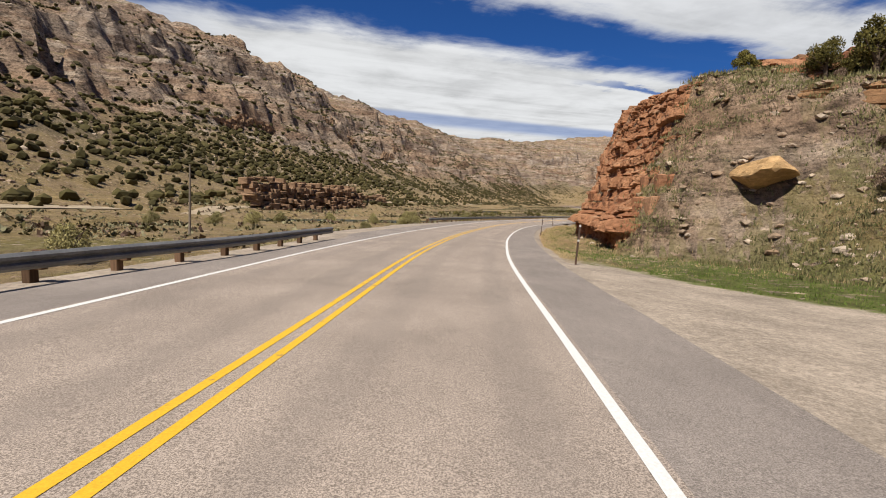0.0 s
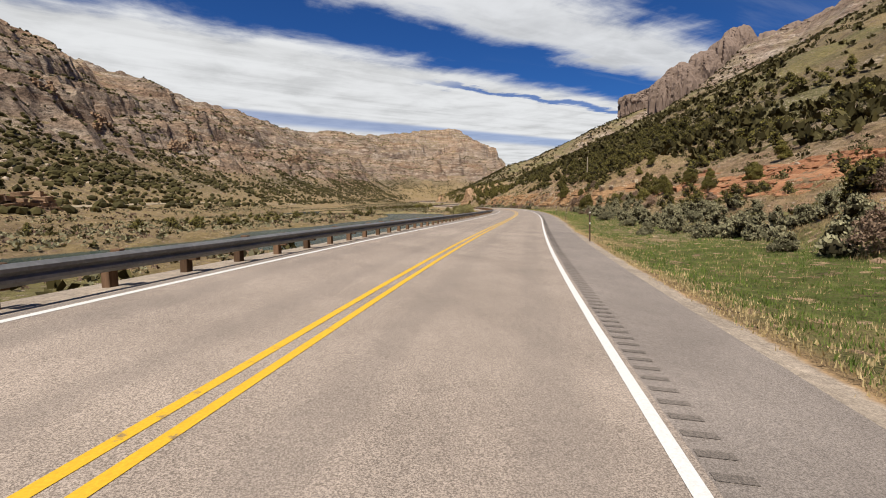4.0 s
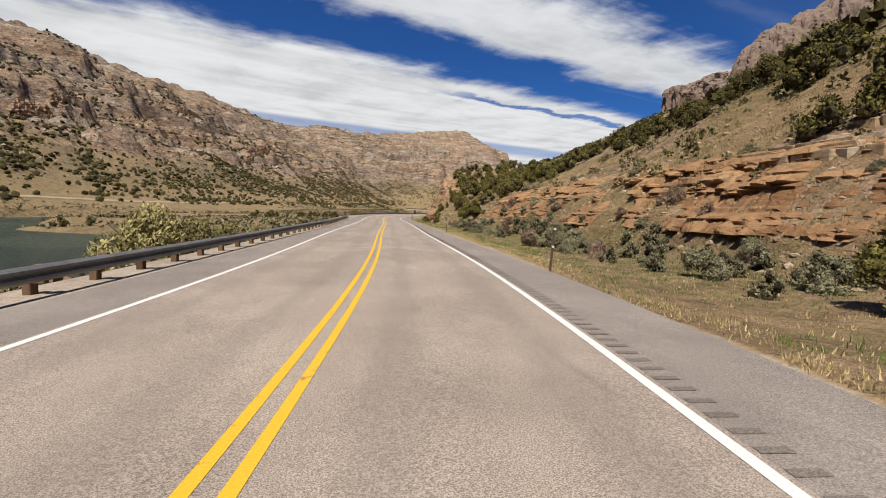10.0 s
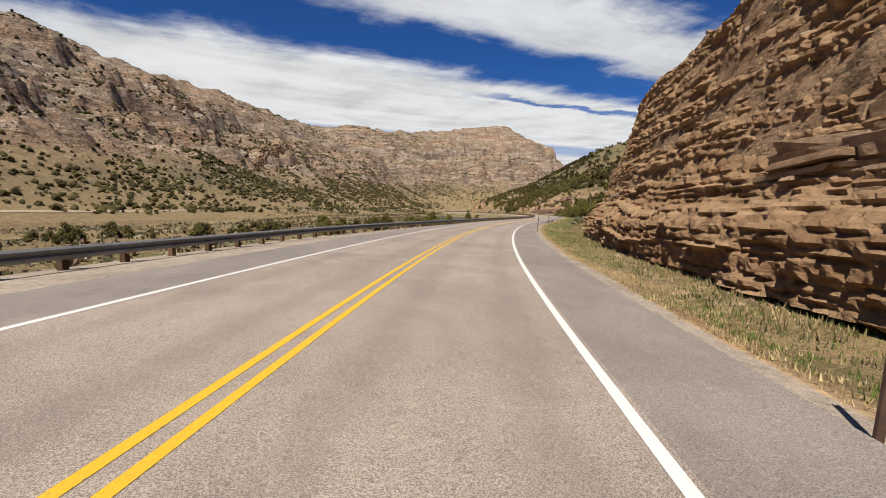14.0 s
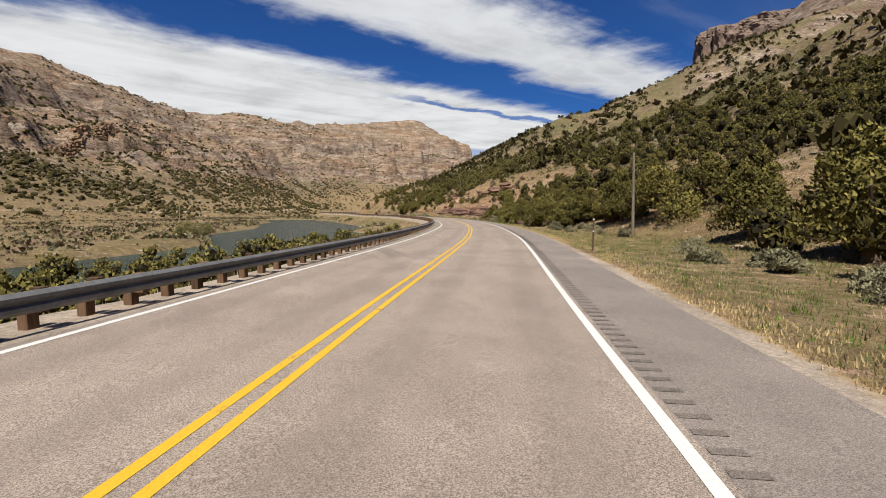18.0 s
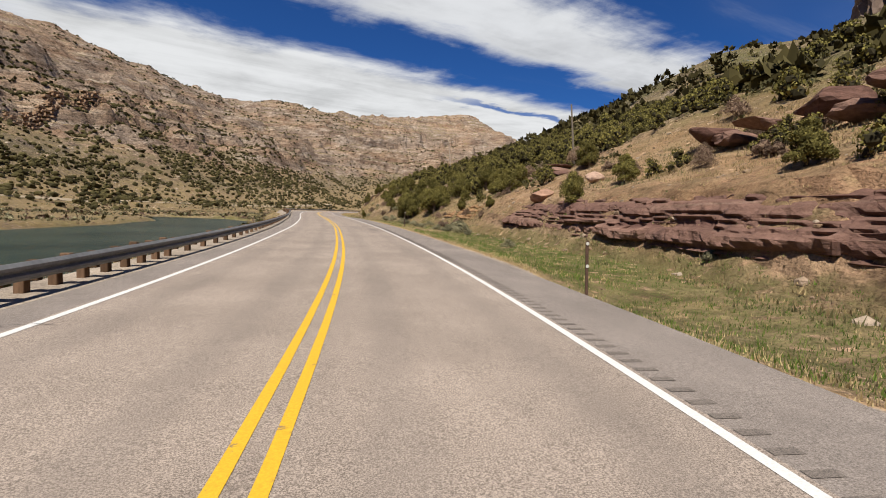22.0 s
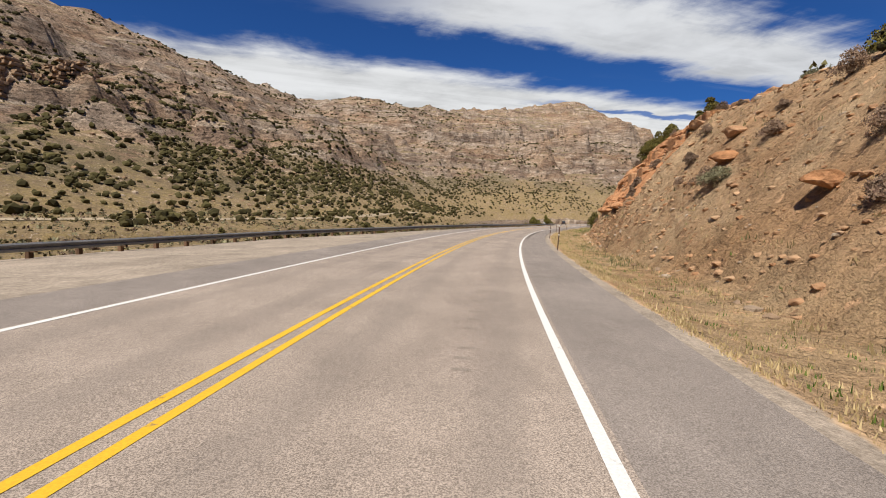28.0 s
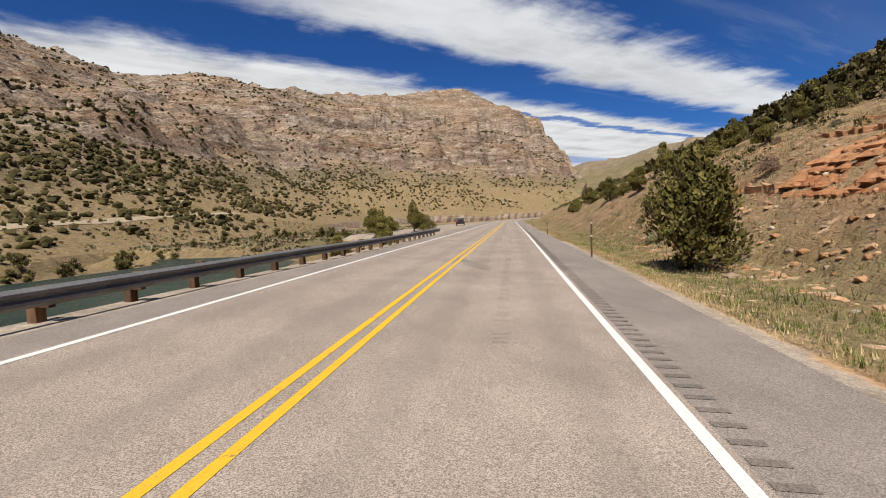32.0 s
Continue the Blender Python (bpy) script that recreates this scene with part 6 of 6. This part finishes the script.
def crag(x, y, top, size, seed):
    """A jointed grey-pink rock fin on the mountain's crest."""
    r = np.random.default_rng(seed)
    z = height_at(x, y)
    tall = max(top - z, 10.0) + 14
    bm = bmesh.new()
    bmesh.ops.create_icosphere(bm, subdivisions=5, radius=1.0)
    p = np.array([v.co[:] for v in bm.verts])
    a, u = np.arctan2(p[:, 1], p[:, 0]), p[:, 2]
    grow = 0.78 + 0.5 * (ridged(a * 2.2, u * 0.6 + seed, 3, seed) - 0.5) + 0.3 * (ridged(a * 6, u * 2.5, 3, seed + 5) - 0.5)
    stepped = np.sign(u) * np.abs(u) ** 0.6
    q = np.stack([p[:, 0] * grow * size[0], p[:, 1] * grow * size[1], stepped * tall * 0.5 * (0.88 + 0.24 * fbm(p[:, 0] * 2.4 + seed, p[:, 1] * 2.4, 3, seed + 8))], 1)
    for v, c in zip(bm.verts, q):
        v.co = Vector(c)
    ob = new("rock_crag", mesh_of("rock_crag", bm, CRAG_ROCK))
    ob.matrix_basis = Matrix.Translation((x, y, top - tall * 0.5)) @ Matrix.Rotation(r.uniform(0, 3), 4, "Z")
    return tagged(ob, "jointed grey-pink rock fin on the mountain crest", "rock crag", "rock fins on the crest")


CRAG_ROCK = cliff_material("crag_rock", (0.18, 0.1296, 0.1008), (0.2664, 0.198, 0.1584), (0.3168, 0.2448, 0.1944), (0.1224, 0.0828, 0.0648))
for k, (x, y, top, w, l) in enumerate(CRAGS):
    crag(x, y, top, (w, l), 300 + k)

# ---------------------------------------------------------------- road details
TAR = plain_material("tar_seal", (0.0324, 0.0302, 0.0288), rough=0.6, amount=0.2)


def rumble(s0, s1):
    s = np.arange(s0, s1, 0.30)
    quads = []
    for a, b in ((0.0, 3.60), (0.10, 3.60), (0.10, 3.86), (0.0, 3.86)):
        d = table(s + a, CENTRE) + b
        x, y, _ = place(s + a, d)
        quads.append(np.stack([x, y, road_z(s + a, d) - 0.006], 1))
    v = np.stack(quads, 1).reshape(-1, 3)
    ob = joined("rumble_strip", v, np.arange(len(v)).reshape(-1, 4), RUMBLE, "ground rumble strip grooves in the road shoulder, flat with painted shade", "rumble strip")
    return ob


# Grooves lie flat; the shade in them is put into this darker colour.
RUMBLE = asphalt_material("shaded_groove_asphalt", (0.20, 0.168, 0.143), (0.09, 0.075, 0.064))
for a, b in ((112, 400), (548, 812), (926, 1070)):
    rumble(a, b)


def crack(s, d0, d1, seed):
    r = np.random.default_rng(seed)
    d = np.linspace(d0, d1, 26) + float(table(s, CENTRE))
    w = np.cumsum(r.normal(size=26)) * 0.03
    half = r.uniform(0.003, 0.010, 26)
    rowsv = []
    for sign in (-1, 1):
        x, y, _ = place(s + w + sign * half, d)
        rowsv.append(np.stack([x, y, road_z(s + w, d) + 0.009], 1))
    me = mesh_from("crack_seal", np.concatenate(rowsv), grid_faces(2, 26), TAR)
    tagged(new("crack_seal", me), "dark tar crack seal across the asphalt", "crack seal", kind="structure")


for k, (s, d0, d1) in enumerate(((262, 3.7, 5.2), (655, 3.7, 5.2), (619.9, -0.4, 2.9), (707.8, -5.0, -3.2), (534.8, 3.7, 5.2), (74.5, 3.7, 5.1), (530.5, 3.7, 4.9), (767.5, 0.9, 1.6), (949.3, 3.8, 5.0))):
    crack(float(s), d0, d1, k)


def tyre_marks(s0, length, d, seed):
    r = np.random.default_rng(seed)
    s = np.arange(s0, s0 + length, 0.22)
    s = s[r.random(len(s)) < 0.45]
    quads = []
    for a, b in ((0, -0.12), (0.09, -0.12), (0.09, 0.10), (0, 0.10)):
        dd = table(s, CENTRE) + d + b
        x, y, _ = place(s + a, dd)
        quads.append(np.stack([x, y, road_z(s + a, dd) + 0.004], 1))
    v = np.stack(quads, 1).reshape(-1, 3)
    joined("tyre_marks", v, np.arange(len(v)).reshape(-1, 4), STAIN, "faint dark tyre marks on the asphalt", "tyre marks")


STAIN = asphalt_material("stained_asphalt", (0.29, 0.24, 0.195), (0.14, 0.115, 0.094))
for k, (s, n, d) in enumerate(((92, 26, 1.25), (300, 9, 1.9), (428, 14, 2.2), (742, 5, 1.7), (885, 10, 2.3), (945, 12, 2.1), (1009, 14, 1.9))):
    tyre_marks(s, n, d, k)


def dirt_track():
    p = np.array([(-84, 20)] + [w[:2] for w in WALL[1:7]], float)
    run = np.concatenate([[0], np.cumsum(np.hypot(*np.diff(p, axis=0).T))])
    q = np.arange(0, run[-1], 2.5)
    cx, cy = np.interp(q, run, p[:, 0]) + 14 + 5 * np.sin(q / 70), np.interp(q, run, p[:, 1])
    x = cx[:, None] + np.linspace(-2.2, 2.2, 5)[None, :]
    y = np.repeat(cy[:, None], 5, 1)
    z = ground_z(x, y) + 0.14
    tagged(new("dirt_track", mesh_from("dirt_track", np.stack([x.ravel(), y.ravel(), z.ravel()], 1), grid_faces(len(q), 5), DIRT)), "pale dirt track along the foot of the far slope", "dirt track", kind="structure")


DIRT = plain_material("pale_dirt", (0.3024, 0.2376, 0.1584), rough=0.95, amount=0.25, scale=0.4)
dirt_track()

# ---------------------------------------------------------------- parked vehicles
GLASS = plain_material("dark_car_glass", (0.0144, 0.0166, 0.018), rough=0.08, amount=0.05, spec=0.5)
RUBBER = plain_material("tyre_rubber", (0.0144, 0.0144, 0.0144), rough=0.9, amount=0.1)
RIM = plain_material("alloy_rim", (0.324, 0.324, 0.324), rough=0.35, metal=0.9, amount=0.05)


def vehicle(s, d, tone, turn, label):
    x, y, h = place(s, d)
    z = float(ground_z([x], [y])[0])
    base = empty("car", Matrix.Translation((x, y, z)) @ Matrix.Rotation(-h + turn, 4, "Z"), label, "car")
    paint = plain_material("car_paint", tone, rough=0.25, amount=0.03, spec=0.5)
    bm = box_bm(1.82, 4.7, 0.72, 0, 0, 0.72, 0.14)
    part("body", bm, paint, base)
    bm = box_bm(1.62, 2.7, 0.62, 0, -0.45, 1.36, 0.05)
    for v in bm.verts:
        if v.co.z > 1.4:
            v.co.x *= 0.86
            v.co.y = -0.45 + (v.co.y + 0.45) * 0.74
    part("cabin", bm, paint, base)
    for off, name in ((0.93, "windscreen"), (-1.83, "rear_window")):
        pane = box_bm(1.3, 0.03, 0.5, 0, 0, 0, 0.01)
        ob = part(name, pane, GLASS, base)
        ob.matrix_basis = Matrix.Translation((0, off - (0.10 if off > 0 else -0.10), 1.37)) @ Matrix.Rotation(radians(31 if off > 0 else -31), 4, "X")
    for side in (-1, 1):
        for yy in (0.1, -1.05):
            ob = part("side_window", box_bm(0.03, 0.98, 0.40, 0, 0, 0, 0.01), GLASS, base)
            ob.matrix_basis = Matrix.Translation((side * 0.765, yy, 1.40)) @ Matrix.Rotation(radians(-side * 10), 4, "Y")
        for yy in (1.45, -1.42):
            wheel = new("wheel")
            wheel.parent = base
            wheel.matrix_basis = Matrix.Translation((side * 0.82, yy, 0.34)) @ Matrix.Rotation(radians(90), 4, "Y")
            part("tyre", tube_bm(0.34, 0.34, -0.11, 0.11, 20), RUBBER, wheel)
            part("rim", tube_bm(0.2, 0.2, -0.12, 0.12, 14), RIM, wheel)
        for yy, name, material in ((2.33, "headlight", REFLECTOR), (-2.33, "tail_light", TAIL)):
            part(name, box_bm(0.36, 0.06, 0.16, side * 0.66, yy, 0.86, 0.01), material, base)
    return base


TAIL = plain_material("red_lamp", (0.288, 0.0144, 0.0144), rough=0.3, amount=0.05)
vehicle(1088, -15.5, (0.54, 0.54, 0.5328), 0.5, "white car parked in the gravel pullout")
vehicle(1110, -11.0, (0.0216, 0.0216, 0.0252), 0.1, "dark car parked at the roadside")
